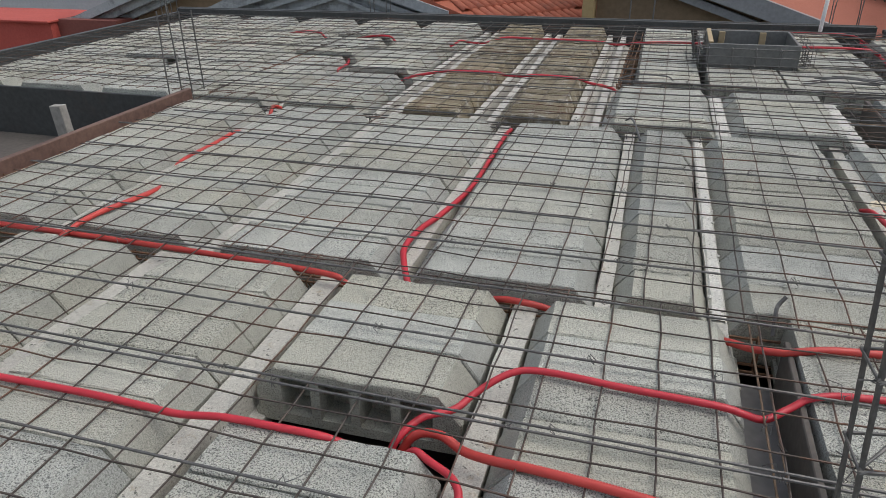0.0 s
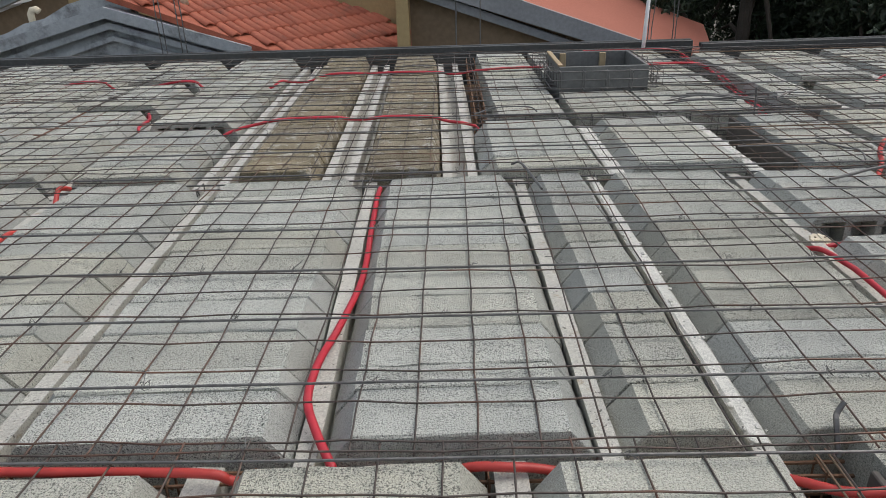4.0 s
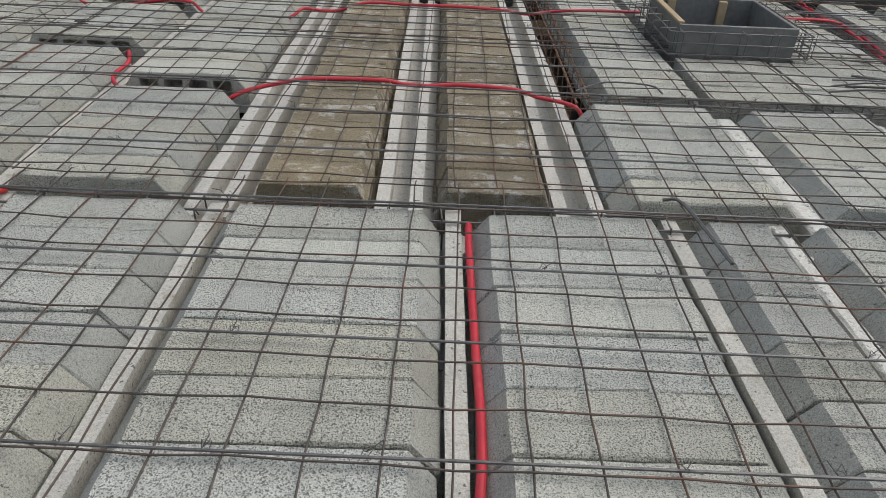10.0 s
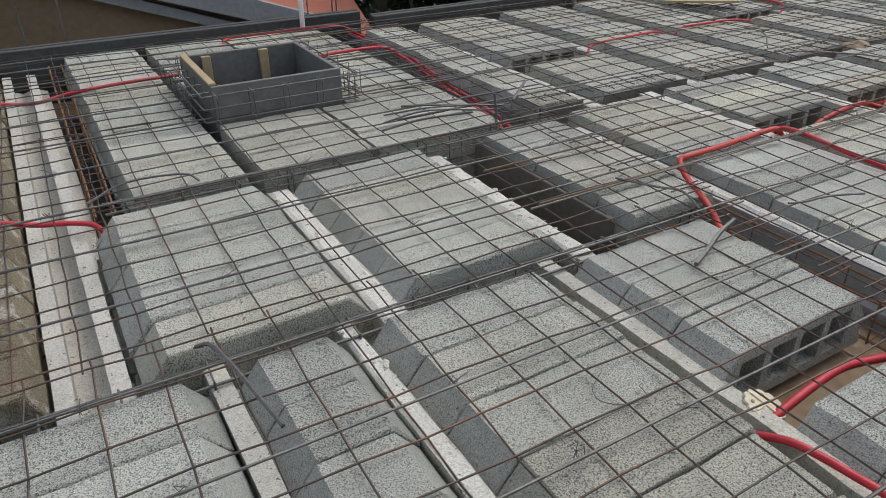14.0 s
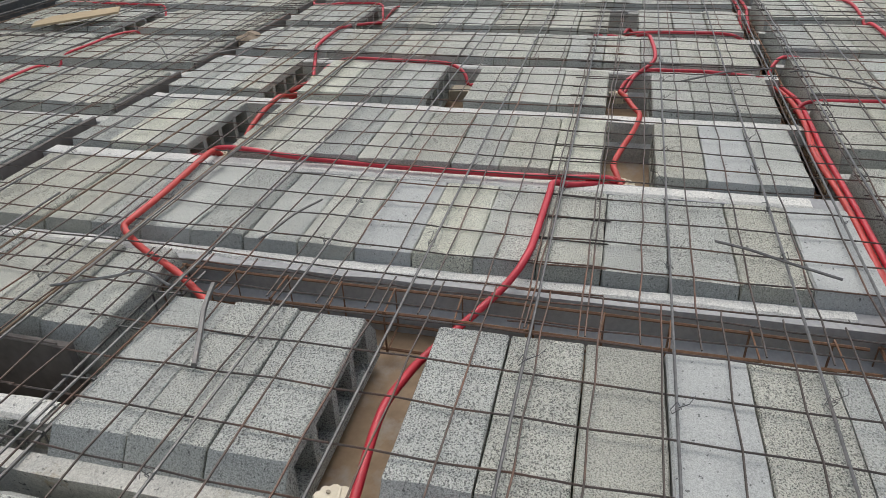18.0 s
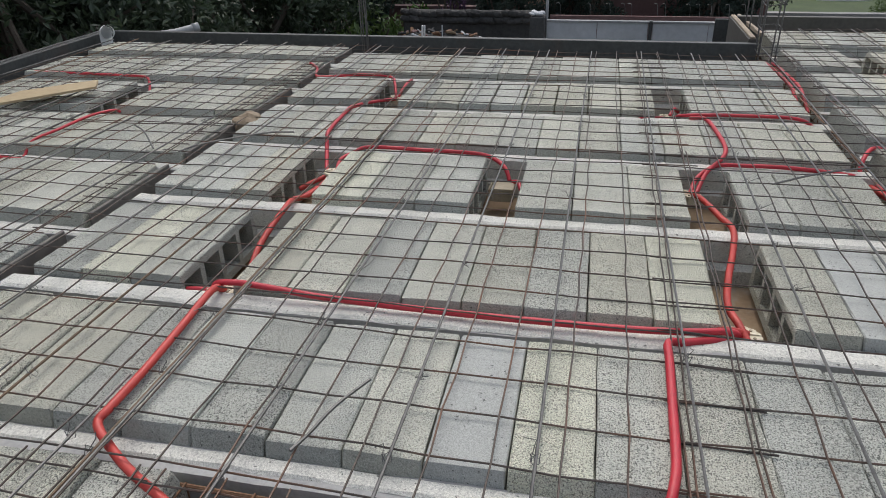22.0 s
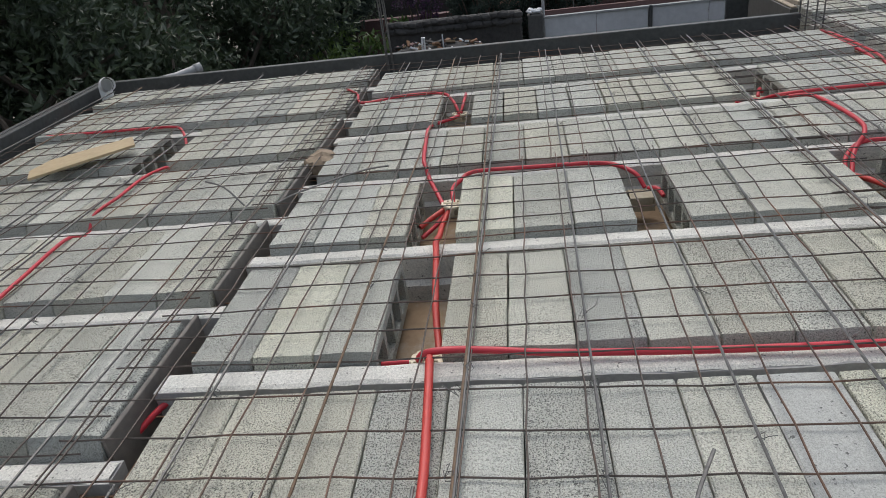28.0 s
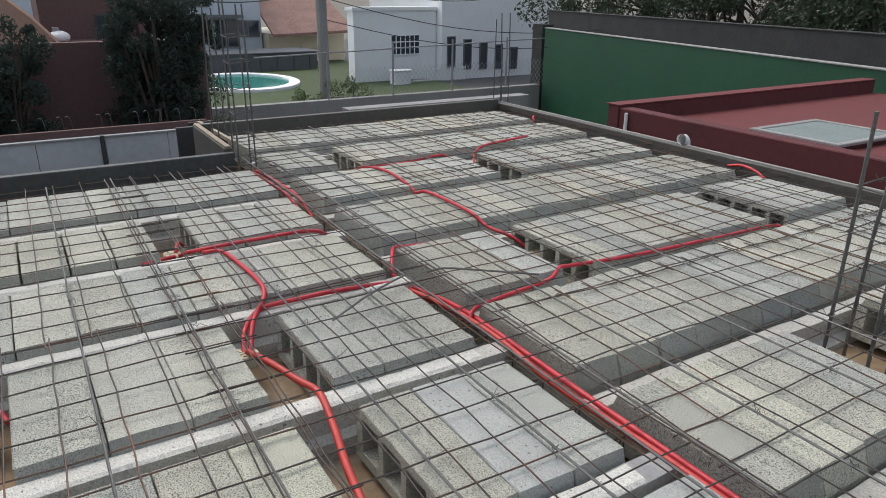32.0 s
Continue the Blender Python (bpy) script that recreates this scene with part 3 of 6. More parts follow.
beam_cage("rusty bar cage lying in the near beam trench", "x", 1.992, -2.75, 1.95, wide=0.045, z=-0.085, deep=0.1)
beam_cage("dark bar cage lying in the middle beam trench", "x", 4.02, -2.75, 2.0, rusty=False)
beam_cage("dark bar cage between the flat blocks and joists", "x", 5.08, 0.0, 2.0, rusty=False, z=0.0)
beam_cage("rusty bar cage in the long trench beside a deep joist", "y", 1.97, 2.05, 4.95, wide=0.12, z=-0.06)
beam_cage("rusty bar cage in the trench carrying conduits", "x", 1.955, 2.0, 6.7, z=-0.1)
beam_cage("rusty bar cage in the long open trench", "x", 5.21, 2.0, 6.7, z=-0.1, step=0.3)
beam_cage("rusty bar cage in the narrow north trench", "y", 0.0, 5.15, 7.6, wide=0.07)
beam_cage("dark bar cage beside the conduits", "y", 1.93, 5.2, 7.6, rusty=False)
beam_cage("rusty bar cage along the stair edge form", "y", -2.815, 0.0, 3.95, wide=0.04, z=-0.03)


# ---- welded mesh ----
PITCH = 0.152


def mesh_sheet(x0, y0, nx, ny, px=PITCH, py=PITCH, z=0.012, turn=0.0):
    """A sheet of crossed wires about 15 cm apart, its first crossing at (x0, y0)."""
    sheet = thing("welded_mesh_sheet", "rust-brown welded wire mesh lying on the blocks", "wire mesh", at=(x0, y0, 0), turn=turn, group="mesh sheets on the slab")
    ph = random.uniform(0, 9)

    def height(x, y):
        return z + 0.007 * math.sin(2.1 * x + ph) * math.sin(1.7 * y + ph * 2) + 0.004 * math.sin(9 * x + 5 * y)
    # the wires stand a little closer past the first steps where two pitches are given
    first, near, far = px if isinstance(px, tuple) else (nx, px, px)
    xs = [min(i, first) * near + max(0, i - first) * far for i in range(nx + 1)]
    for i in range(nx + 1):
        x, bow = xs[i] + random.uniform(-0.004, 0.004), random.uniform(-0.008, 0.008)
        pts = [(x + 0.003 * math.sin(3 * k + i) + bow * math.sin(math.pi * k / ny), k * py - (0.04 if k == 0 else 0), height(x, k * py)) for k in range(ny + 1)]
        part("wire", sweep(pts + [(x, ny * py + 0.04, pts[-1][2])], 0.0027, 5), M_WIRE, sheet)
    for j in range(ny + 1):
        y, bow = j * py + random.uniform(-0.004, 0.004), random.uniform(-0.008, 0.008)
        pts = [(xs[k] - (0.04 if k == 0 else 0), y + 0.003 * math.sin(3 * k + j) + bow * math.sin(math.pi * k / nx), height(xs[k], y) + 0.0054) for k in range(nx + 1)]
        part("wire", sweep(pts + [(xs[-1] + 0.04, y, pts[-1][2])], 0.0027, 5), M_WIRE, sheet)
    return sheet


# first crossing, steps each way, pitch each way; neighbours lap by a step or so
for row in ((-2.686, -1.035, 27, 20, (17, 0.1532, 0.144), 0.15),
            (-2.7175, 2.01, 31, 14, 0.1507, 0.15, 0.012, -0.35),
            (-5.478, 4.147, 18, 12, 0.152, 0.15), (-5.478, 5.93, 18, 11, 0.152, 0.15), (-2.742, 4.147, 31, 12, 0.152, 0.15), (-2.742, 5.93, 31, 11, 0.152, 0.15),
            (1.872, 1.889, 16, 7, 0.1508, 0.15), (4.285, 1.889, 15, 7, 0.1508, 0.15), (1.872, 2.775, 16, 17, 0.1508, 0.148), (4.285, 2.79, 15, 17, 0.1508, 0.148),
            (2.12, 5.28, 15, 14, 0.151, 0.15), (4.38, 5.26, 14, 14, 0.151, 0.15),
            (1.775, -0.997, 13, 19, 0.15, 0.15), (3.725, -1.01, 13, 19, 0.15, 0.15), (5.68, -0.985, 13, 19, 0.15, 0.15)):
    mesh_sheet(*row)


# ---- loose top bars ----
M_RUST_BAR = surface("lightly_rusted_bar", (0.11, 0.075, 0.05), (0.22, 0.15, 0.095), big=4, fine=60, rough=0.75, metal=0.3, bump=0.2)
def top_bar(points, radius=0.0044, label="dark ribbed steel bar tied over the mesh", mat=None):
    """A ribbed bar with wire ties twisted round it here and there."""
    ob = thing("rebar", label, "steel bar", group="bars tied over the mesh")
    part("bar", sweep(points, radius, 6, ridge=0.14, pitch=0.03), mat or M_BAR, ob)
    a, b = Vector(points[0]), Vector(points[-1])
    length = (b - a).length
    s = random.uniform(0.3, 0.8)
    while s < length:
        c = a.lerp(b, s / length)
        turn = random.uniform(0, 6.28)
        pts = [c + Vector((0.012 * math.cos(turn + k * 1.3), 0.012 * math.sin(turn + k * 1.3), 0.012 * math.sin(k * 1.9) + 0.002)) for k in range(7)]
        tail = random.uniform(0.025, 0.07)
        pts.append(c + Vector((tail * 0.6 * math.cos(turn), tail * 0.6 * math.sin(turn), 0.02)))
        pts.append(c + Vector((tail * math.cos(turn + 0.4), tail * math.sin(turn + 0.4), random.uniform(0.0, 0.035))))
        part("tie_wire", sweep(pts, 0.0013, 3), M_BAR, ob)
        s += random.choice((1, 1, 2, 2, 3)) * 0.304 + random.uniform(-0.03, 0.03)
    return ob


def row_of_bars(ys, x0, x1, z=0.024, double=()):
    for y in ys:
        for off in ((0.0, 0.022) if y in double else (0.0,)):
            slope, bow = random.uniform(-0.012, 0.012), random.uniform(-0.012, 0.012)
            rusty = x0 > 1 and random.random() < 0.25
            xa, xb = x0 + random.uniform(-0.1, 0.05), x1 + random.uniform(-0.06, 0.04)
            top_bar([(xa + (xb - xa) * k / 6, y + off + slope * (k - 3) / 3 + bow * math.sin(k), z + random.uniform(-0.003, 0.004)) for k in range(7)],
                    label="rust-brown ribbed steel bar tied over the mesh" if rusty else "dark ribbed steel bar tied over the mesh", mat=M_RUST_BAR if rusty else None)


row_of_bars((2.23, 2.557, 2.91, 3.27, 3.597, 3.94), -2.7, 6.52)
row_of_bars((0.3, 0.62, 0.95, 1.27, 1.605, 1.93), -2.7, 1.5, double=(1.27,))
row_of_bars((4.347, 4.73, 5.074, 5.47, 5.83, 6.2, 6.56, 6.92, 7.26, 7.5), -5.4, 2.3)
row_of_bars((4.26, 4.62, 4.96), 1.4, 6.52, double=(4.26,))
row_of_bars((5.34, 5.8, 6.15, 6.5, 6.86, 7.2, 7.42), 1.4, 6.58)
row_of_bars((-0.65, -0.28, 0.1, 0.47, 0.85, 1.18, 1.6, 2.02), 1.7, 7.6)
row_of_bars((1.87,), 1.6, 6.52)


for x, y1 in ((0.612, 2.0), (0.64, 1.97)):
    top_bar([(x + 0.03, -0.9, -0.012), (x + 0.012, 0.6, -0.02), (x, y1, -0.008)], 0.0032, "thin rust-brown bar running along the narrow trench", M_RUST_BAR)


def loose_wire(points, radius=0.0045):
    ob = thing("loose_bar", "short bent dark steel rod lying on the mesh", "steel rod", group="loose bent rods")
    part("rod", sweep(smooth_line(points, 4), radius, 5), M_BAR, ob)


loose_wire([(2.1, 3.82, 0.03), (2.16, 3.8, 0.03), (2.25, 3.765, 0.045), (2.36, 3.71, 0.05)])
loose_wire([(2.36, 2.42, 0.03), (2.3, 2.33, 0.045), (2.26, 2.24, 0.04), (2.2, 2.1, 0.035)])
loose_wire([(1.73, 4.3, 0.03), (1.8, 4.15, 0.035), (1.84, 4.07, 0.04), (1.8, 3.95, 0.03)])
loose_wire([(1.82, 3.82, 0.04), (1.72, 3.79, 0.035), (1.61, 3.74, 0.03), (1.5, 3.69, 0.03)], 0.008)
loose_wire([(3.94, 2.46, 0.03), (4.05, 2.25, 0.05), (4.18, 2.02, 0.04)])
loose_wire([(4.17, 1.93, 0.03), (4.13, 1.86, 0.05), (4.0, 1.7, 0.05), (3.91, 1.52, 0.03)])
loose_wire([(3.92, 5.2, 0.03), (4.0, 5.1, 0.05), (4.2, 4.87, 0.05), (4.3, 4.75, 0.03)])
loose_wire([(4.25, 5.66, 0.04), (4.1, 5.5, 0.06), (3.94, 5.35, 0.03)])
loose_wire([(0.1, 4.06, 0.02), (0.14, 3.98, 0.05), (0.2, 3.66, 0.03)], 0.006)
loose_wire([(1.25, 5.35, 0.02), (1.45, 5.3, 0.06), (1.7, 5.2, 0.05), (1.82, 5.22, 0.03)])
loose_wire([(1.3, 5.45, 0.02), (1.5, 5.36, 0.05), (1.75, 5.3, 0.04)])
loose_wire([(-0.05, 5.12, 0.02), (0.1, 5.2, 0.04), (0.3, 5.15, 0.05), (0.35, 5.1, 0.03)])
loose_wire([(1.2, 5.26, 0.02), (1.4, 5.24, 0.045), (1.66, 5.22, 0.04)], 0.006)
loose_wire([(1.42, 5.5, 0.03), (1.55, 5.38, 0.05), (1.86, 5.26, 0.03)], 0.006)
loose_wire([(1.75, 5.15, -0.04), (1.755, 5.16, 0.05), (1.75, 5.17, 0.13)], 0.007)
loose_wire([(2.2, 5.54, 0.03), (2.08, 5.42, 0.04), (1.95, 5.3, 0.03)], 0.007)


loose_wire([(0.69, 1.99, -0.05), (0.692, 2.03, 0.015), (0.7, 2.05, 0.03), (0.718, 2.06, 0.055)], 0.007)
loose_wire([(0.942, 3.471, 0.006), (0.883, 3.434, 0.007), (0.87, 3.391, 0.006), (0.914, 3.35, 0.007), (0.973, 3.349, 0.006), (0.983, 3.385, 0.008)], 0.0012)


# ---- conduits ----
def conduit(points, label="red corrugated plastic conduit lying over blocks and joists", mat=None, radius=0.0107):
    ob = thing("conduit", label, "conduit", group="electrical conduits")
    part("corrugated_pipe", sweep(smooth_line(points, 7), radius, 8, ridge=0.13, pitch=0.0032), mat or M_TUBE, ob, smooth=True)
    return ob


ORANGE = dict(label="orange corrugated plastic conduit lying over blocks and joists", mat=M_TUBE_O, radius=0.0125)
conduit([(-2.78, 1.968, -0.02), (-2.27, 1.966, -0.015), (-1.6, 1.96, -0.012), (-1.2, 1.952, -0.015), (-0.8, 1.948, -0.025), (-0.72, 1.957, -0.06), (-0.5, 1.99, -0.12), (-0.3, 1.99, -0.1), (-0.18, 1.978, -0.05), (-0.09, 1.968, -0.042),
         (0.0, 1.978, -0.06), (0.25, 1.99, -0.13), (0.48, 1.97, -0.08), (0.555, 1.91, -0.045), (0.62, 1.85, -0.02), (0.7, 1.83, -0.004), (0.8, 1.842, 0.014), (0.93, 1.858, 0.016), (1.2, 1.876, 0.016), (1.6, 1.9, 0.0)], **ORANGE)
conduit([(-1.96, 1.92, -0.01), (-1.945, 2.02, 0.012), (-1.935, 2.12, 0.016), (-1.905, 2.27, 0.014), (-1.895, 2.42, 0.004), (-1.95, 2.56, -0.02), (-2.02, 2.72, -0.026), (-2.05, 2.84, -0.006), (-2.05, 3.14, -0.004), (-2.08, 3.39, -0.016),
         (-2.105, 3.55, -0.07), (-2.12, 3.8, -0.07), (-2.14, 3.93, -0.01), (-2.16, 4.06, -0.05)], **ORANGE)
conduit([(-0.46, 1.94, -0.12), (-0.5, 1.98, -0.05), (-0.56, 2.1, -0.03), (-0.6, 2.22, -0.02), (-0.6, 2.4, -0.025), (-0.575, 2.62, -0.045), (-0.54, 2.98, -0.055), (-0.55, 3.4, -0.055), (-0.56, 3.8, -0.05), (-0.56, 3.97, -0.06)], radius=0.0125)
conduit([(-2.78, 1.075, 0.0), (-1.8, 1.085, 0.014), (-1.41, 1.092, 0.016), (-1.08, 1.1, 0.016), (-0.93, 1.104, 0.01), (-0.81, 1.11, 0.002), (-0.69, 1.12, 0.012), (-0.55, 1.125, 0.012), (-0.4, 1.14, -0.004), (-0.3, 1.18, -0.08)])
conduit([(-0.28, 1.2, -0.12), (-0.26, 1.21, -0.04), (-0.214, 1.28, -0.01), (-0.15, 1.36, -0.03), (-0.11, 1.43, -0.02), (-0.035, 1.5, 0.008), (0.053, 1.525, 0.016), (0.27, 1.51, 0.018), (0.5, 1.505, 0.014), (0.56, 1.51, 0.0),
         (0.62, 1.53, -0.022), (0.68, 1.575, -0.01), (0.75, 1.615, 0.012), (0.9, 1.64, 0.016), (1.4, 1.67, 0.014)])
conduit([(-0.27, 1.2, -0.12), (-0.22, 1.23, -0.03), (-0.15, 1.228, -0.005), (-0.08, 1.205, -0.02), (0.0, 1.178, -0.005), (0.1, 1.155, 0.016), (0.3, 1.14, 0.016), (0.6, 1.12, 0.0), (0.9, 1.1, 0.014)], **ORANGE)
conduit([(-0.26, 1.19, -0.12), (-0.2, 1.17, -0.02), (-0.15, 1.15, -0.02), (-0.075, 1.11, -0.03), (-0.05, 1.02, -0.04), (-0.03, 0.7, -0.05), (-0.02, 0.3, -0.05)])
# north
conduit([(-3.55, 6.58, -0.03), (-3.33, 6.6, 0.012), (-3.12, 6.6, 0.014), (-3.0, 6.6, -0.06), (-2.7, 6.58, -0.03), (-2.46, 6.54, 0.012), (-2.3, 6.5, 0.012), (-2.2, 6.48, -0.05), (-1.9, 6.45, -0.06), (-1.68, 6.42, -0.04), (-1.6, 6.5, 0.0),
         (-1.55, 6.62, -0.03), (-1.4, 6.66, -0.04), (-1.2, 6.68, 0.014), (-0.9, 6.69, 0.01), (-0.6, 6.68, 0.014), (-0.3, 6.65, 0.01), (-0.15, 6.66, -0.01), (0.05, 6.7, 0.008), (0.3, 6.72, 0.016), (0.6, 6.73, 0.016)])
conduit([(-2.4, 5.65, -0.1), (-2.34, 5.58, -0.03), (-2.27, 5.4, -0.03), (-2.26, 5.2, -0.03), (-2.2, 5.1, -0.05), (-2.1, 5.08, -0.12), (-1.8, 5.05, -0.14), (-1.66, 5.04, -0.06), (-1.58, 5.08, -0.03), (-1.45, 5.13, -0.01), (-1.3, 5.17, 0.006),
         (-0.97, 5.18, 0.01), (-0.86, 5.18, -0.005), (-0.74, 5.17, -0.005), (-0.6, 5.16, 0.01), (-0.34, 5.14, 0.006), (-0.22, 5.12, -0.02), (-0.1, 5.1, -0.035), (-0.03, 5.07, -0.06), (0.0, 5.03, -0.15)])
for off in (-0.02, 0.025):
    conduit([(2.05 + off, 7.6, -0.08), (2.04 + off, 7.0, -0.06), (2.02 + off, 6.6, -0.05), (1.97 + off, 6.0, -0.08), (1.93 + off, 5.6, -0.08), (1.88 + off, 5.3, -0.08), (1.85 + off, 5.05, -0.14)])
conduit([(1.35, 6.68, 0.02), (1.6, 6.72, 0.018), (1.78, 6.73, 0.016), (1.92, 6.76, 0.0), (2.0, 6.72, -0.03)])
conduit([(1.02, 7.42, -0.02), (1.1, 7.5, 0.014), (1.4, 7.52, 0.014), (1.75, 7.53, 0.012), (1.95, 7.55, -0.01), (2.05, 7.5, -0.06)])
# east
conduit([(1.2, 2.05, -0.05), (1.205, 2.4, -0.03), (1.215, 2.85, -0.03), (1.21, 2.98, -0.035), (1.19, 3.1, -0.04), (1.17, 3.18, -0.07)])
conduit(radius=0.0125, points=[(1.22, 3.2, -0.1), (1.3, 3.205, -0.07), (1.53, 3.225, -0.06), (1.68, 3.21, -0.075), (1.77, 3.195, -0.09), (1.86, 3.15, -0.08), (1.95, 3.09, -0.055), (2.05, 3.03, -0.03), (2.12, 2.99, 0.002), (2.17, 2.975, 0.016), (2.25, 2.965, 0.018), (2.43, 2.96, 0.018), (2.62, 2.955, 0.018),
         (2.72, 2.95, 0.01), (2.775, 2.9, -0.02), (2.82, 2.8, -0.03), (2.87, 2.72, -0.06)])
conduit([(1.74, 3.74, -0.1), (1.8, 3.83, -0.03), (1.92, 4.01, -0.012), (2.0, 4.17, -0.004), (2.07, 4.28, 0.0), (2.12, 4.34, 0.008), (2.17, 4.338, 0.016), (2.32, 4.34, 0.018), (2.5, 4.353, 0.018), (2.7, 4.37, 0.018), (2.78, 4.38, 0.004), (2.84, 4.39, -0.04)], **ORANGE)
conduit([(2.84, 4.43, -0.05), (2.82, 4.4, -0.005), (2.81, 4.32, 0.012), (2.8, 4.2, 0.012), (2.795, 4.0, -0.002), (2.79, 3.6, -0.008), (2.79, 3.2, -0.006), (2.8, 2.95, -0.004), (2.84, 2.78, -0.012), (2.88, 2.73, -0.045)], radius=0.0115)
conduit([(2.85, 4.37, -0.09), (2.95, 4.38, -0.085), (3.05, 4.395, -0.06), (3.15, 4.406, -0.03), (3.3, 4.418, -0.012), (3.45, 4.433, -0.01), (3.56, 4.446, -0.02), (3.7, 4.452, -0.065), (3.85, 4.457, -0.09), (3.96, 4.44, -0.08)], **ORANGE)
conduit([(2.85, 4.42, -0.06), (2.85, 4.48, -0.055), (2.85, 4.54, -0.06)])
conduit([(3.99, 4.46, -0.07), (4.1, 4.5, -0.05), (4.24, 4.55, -0.03), (4.31, 4.57, 0.0), (4.4, 4.59, 0.018), (4.8, 4.62, 0.016), (4.95, 4.63, -0.01), (5.08, 4.62, -0.03), (5.2, 4.53, -0.04), (5.36, 4.5, -0.075)])
conduit([(4.01, 4.42, -0.07), (4.12, 4.43, -0.04), (4.22, 4.4, -0.04), (4.28, 4.33, -0.025), (4.29, 4.04, -0.028), (4.28, 3.78, -0.028), (4.23, 3.68, -0.03), (4.16, 3.61, -0.05), (4.11, 3.58, -0.095)])
conduit([(4.11, 3.565, -0.1), (4.07, 3.535, -0.085), (4.02, 3.515, -0.1)])
conduit([(3.99, 4.45, -0.075), (3.93, 4.51, -0.09), (3.88, 4.56, -0.11)], **ORANGE)
conduit([(3.98, 4.45, -0.09), (3.9, 4.5, -0.12), (3.84, 4.55, -0.14)])
conduit([(5.38, 4.5, -0.07), (5.44, 4.52, -0.03), (5.56, 4.56, -0.015), (5.68, 4.605, -0.018), (5.765, 4.685, -0.024), (5.775, 4.8, -0.024), (5.77, 4.92, -0.026), (5.7, 5.14, -0.03), (5.76, 5.21, -0.03), (5.85, 5.235, -0.005), (5.93, 5.32, 0.014)], radius=0.0098)
conduit([(5.4, 4.49, -0.07), (5.47, 4.475, -0.03), (5.6, 4.47, -0.02), (5.7, 4.475, -0.03)], radius=0.0098)
conduit([(2.87, 5.84, -0.1), (2.92, 5.88, -0.03), (3.0, 5.96, 0.0), (3.1, 6.05, 0.006), (3.25, 6.07, 0.014), (3.44, 6.08, 0.016), (3.62, 6.1, 0.014), (3.77, 6.11, 0.004), (3.93, 6.14, -0.06), (4.03, 6.14, 0.0), (4.2, 6.1, 0.016),
         (4.45, 6.1, 0.014), (4.62, 6.07, 0.0), (4.72, 6.1, -0.04), (4.9, 6.2, -0.12)], radius=0.0085)
conduit([(5.0, 6.2, -0.12), (5.2, 6.22, -0.07), (5.35, 6.3, 0.0), (5.43, 6.42, 0.0), (5.46, 6.6, -0.005), (5.47, 6.9, -0.005), (5.5, 7.36, -0.01)], radius=0.0095)
conduit([(2.6, 5.25, -0.12), (2.72, 5.18, -0.08), (2.78, 5.12, -0.09), (2.85, 5.2, -0.12)])
conduit([(2.98, 2.7, -0.1), (2.9, 2.71, -0.05), (2.86, 2.78, -0.02), (2.83, 2.84, -0.025)], **ORANGE)
conduit([(2.86, 2.71, -0.05), (2.92, 2.73, -0.03), (3.03, 2.745, -0.035), (3.23, 2.715, -0.045), (3.42, 2.675, -0.045), (3.6, 2.65, -0.035), (3.72, 2.68, -0.04), (3.88, 2.72, -0.045), (4.06, 2.75, -0.08)], **ORANGE)
conduit([(4.08, 2.76, -0.1), (4.2, 2.72, -0.06), (4.29, 2.63, -0.03), (4.3, 2.5, -0.026), (4.3, 2.3, -0.026), (4.31, 2.04, -0.05), (4.34, 1.97, -0.09)])
conduit([(4.1, 2.73, -0.1), (4.22, 2.68, -0.04), (4.33, 2.6, 0.0), (4.45, 2.58, 0.018), (4.75, 2.6, 0.018), (4.95, 2.62, 0.0), (5.05, 2.68, -0.03)])
conduit([(5.25, 2.78, -0.1), (5.13, 2.85, -0.06), (5.05, 2.95, -0.04)])
conduit([(5.25, 2.76, -0.1), (5.12, 2.72, -0.04), (5.05, 2.6, -0.01), (5.03, 2.4, 0.0), (5.04, 2.12, -0.01), (5.1, 1.98, -0.1)])
conduit([(5.28, 2.77, -0.09), (5.36, 2.74, -0.07), (5.4, 2.71, -0.1)])
# the bundle in the south-east beam
for off, z in ((-0.012, -0.03), (0.008, -0.045), (0.026, -0.026)):
    conduit([(1.75, 1.93 + off, z), (2.3, 1.935 + off, z + random.uniform(-0.01, 0.01)), (2.8, 1.93 + off * 0.8, z), (3.25, 1.945 + off, z + random.uniform(-0.01, 0.01)), (3.6, 1.93 + off * 0.7, z), (3.95, 1.92 + off, z - 0.02),
             (4.3, 1.94 + off, z - 0.06)], **(dict(ORANGE, radius=0.0107) if off > 0 else {}))
for off in (-0.02, 0.03):
    conduit([(5.5, 1.97 + off, -0.1), (5.65, 1.98 + off, -0.03), (5.9, 1.96 + off, -0.03), (6.35, 1.98 + off, -0.03), (6.6, 1.98 + off, -0.05)])
conduit([(4.35, 1.98, -0.09), (4.4, 1.98, -0.04), (4.5, 1.93, 0.0), (4.63, 1.85, -0.02), (4.66, 1.75, -0.04), (4.66, 1.5, -0.06)])
conduit([(3.8, 1.95, -0.05), (3.84, 1.89, -0.012), (3.875, 1.7, -0.01), (3.915, 1.46, -0.01), (3.975, 1.35, 0.004), (3.985, 1.26, -0.005), (3.95, 0.9, -0.012), (3.92, 0.31, -0.012), (3.92, -0.09, -0.02), (3.94, -0.24, -0.06)], radius=0.0098)
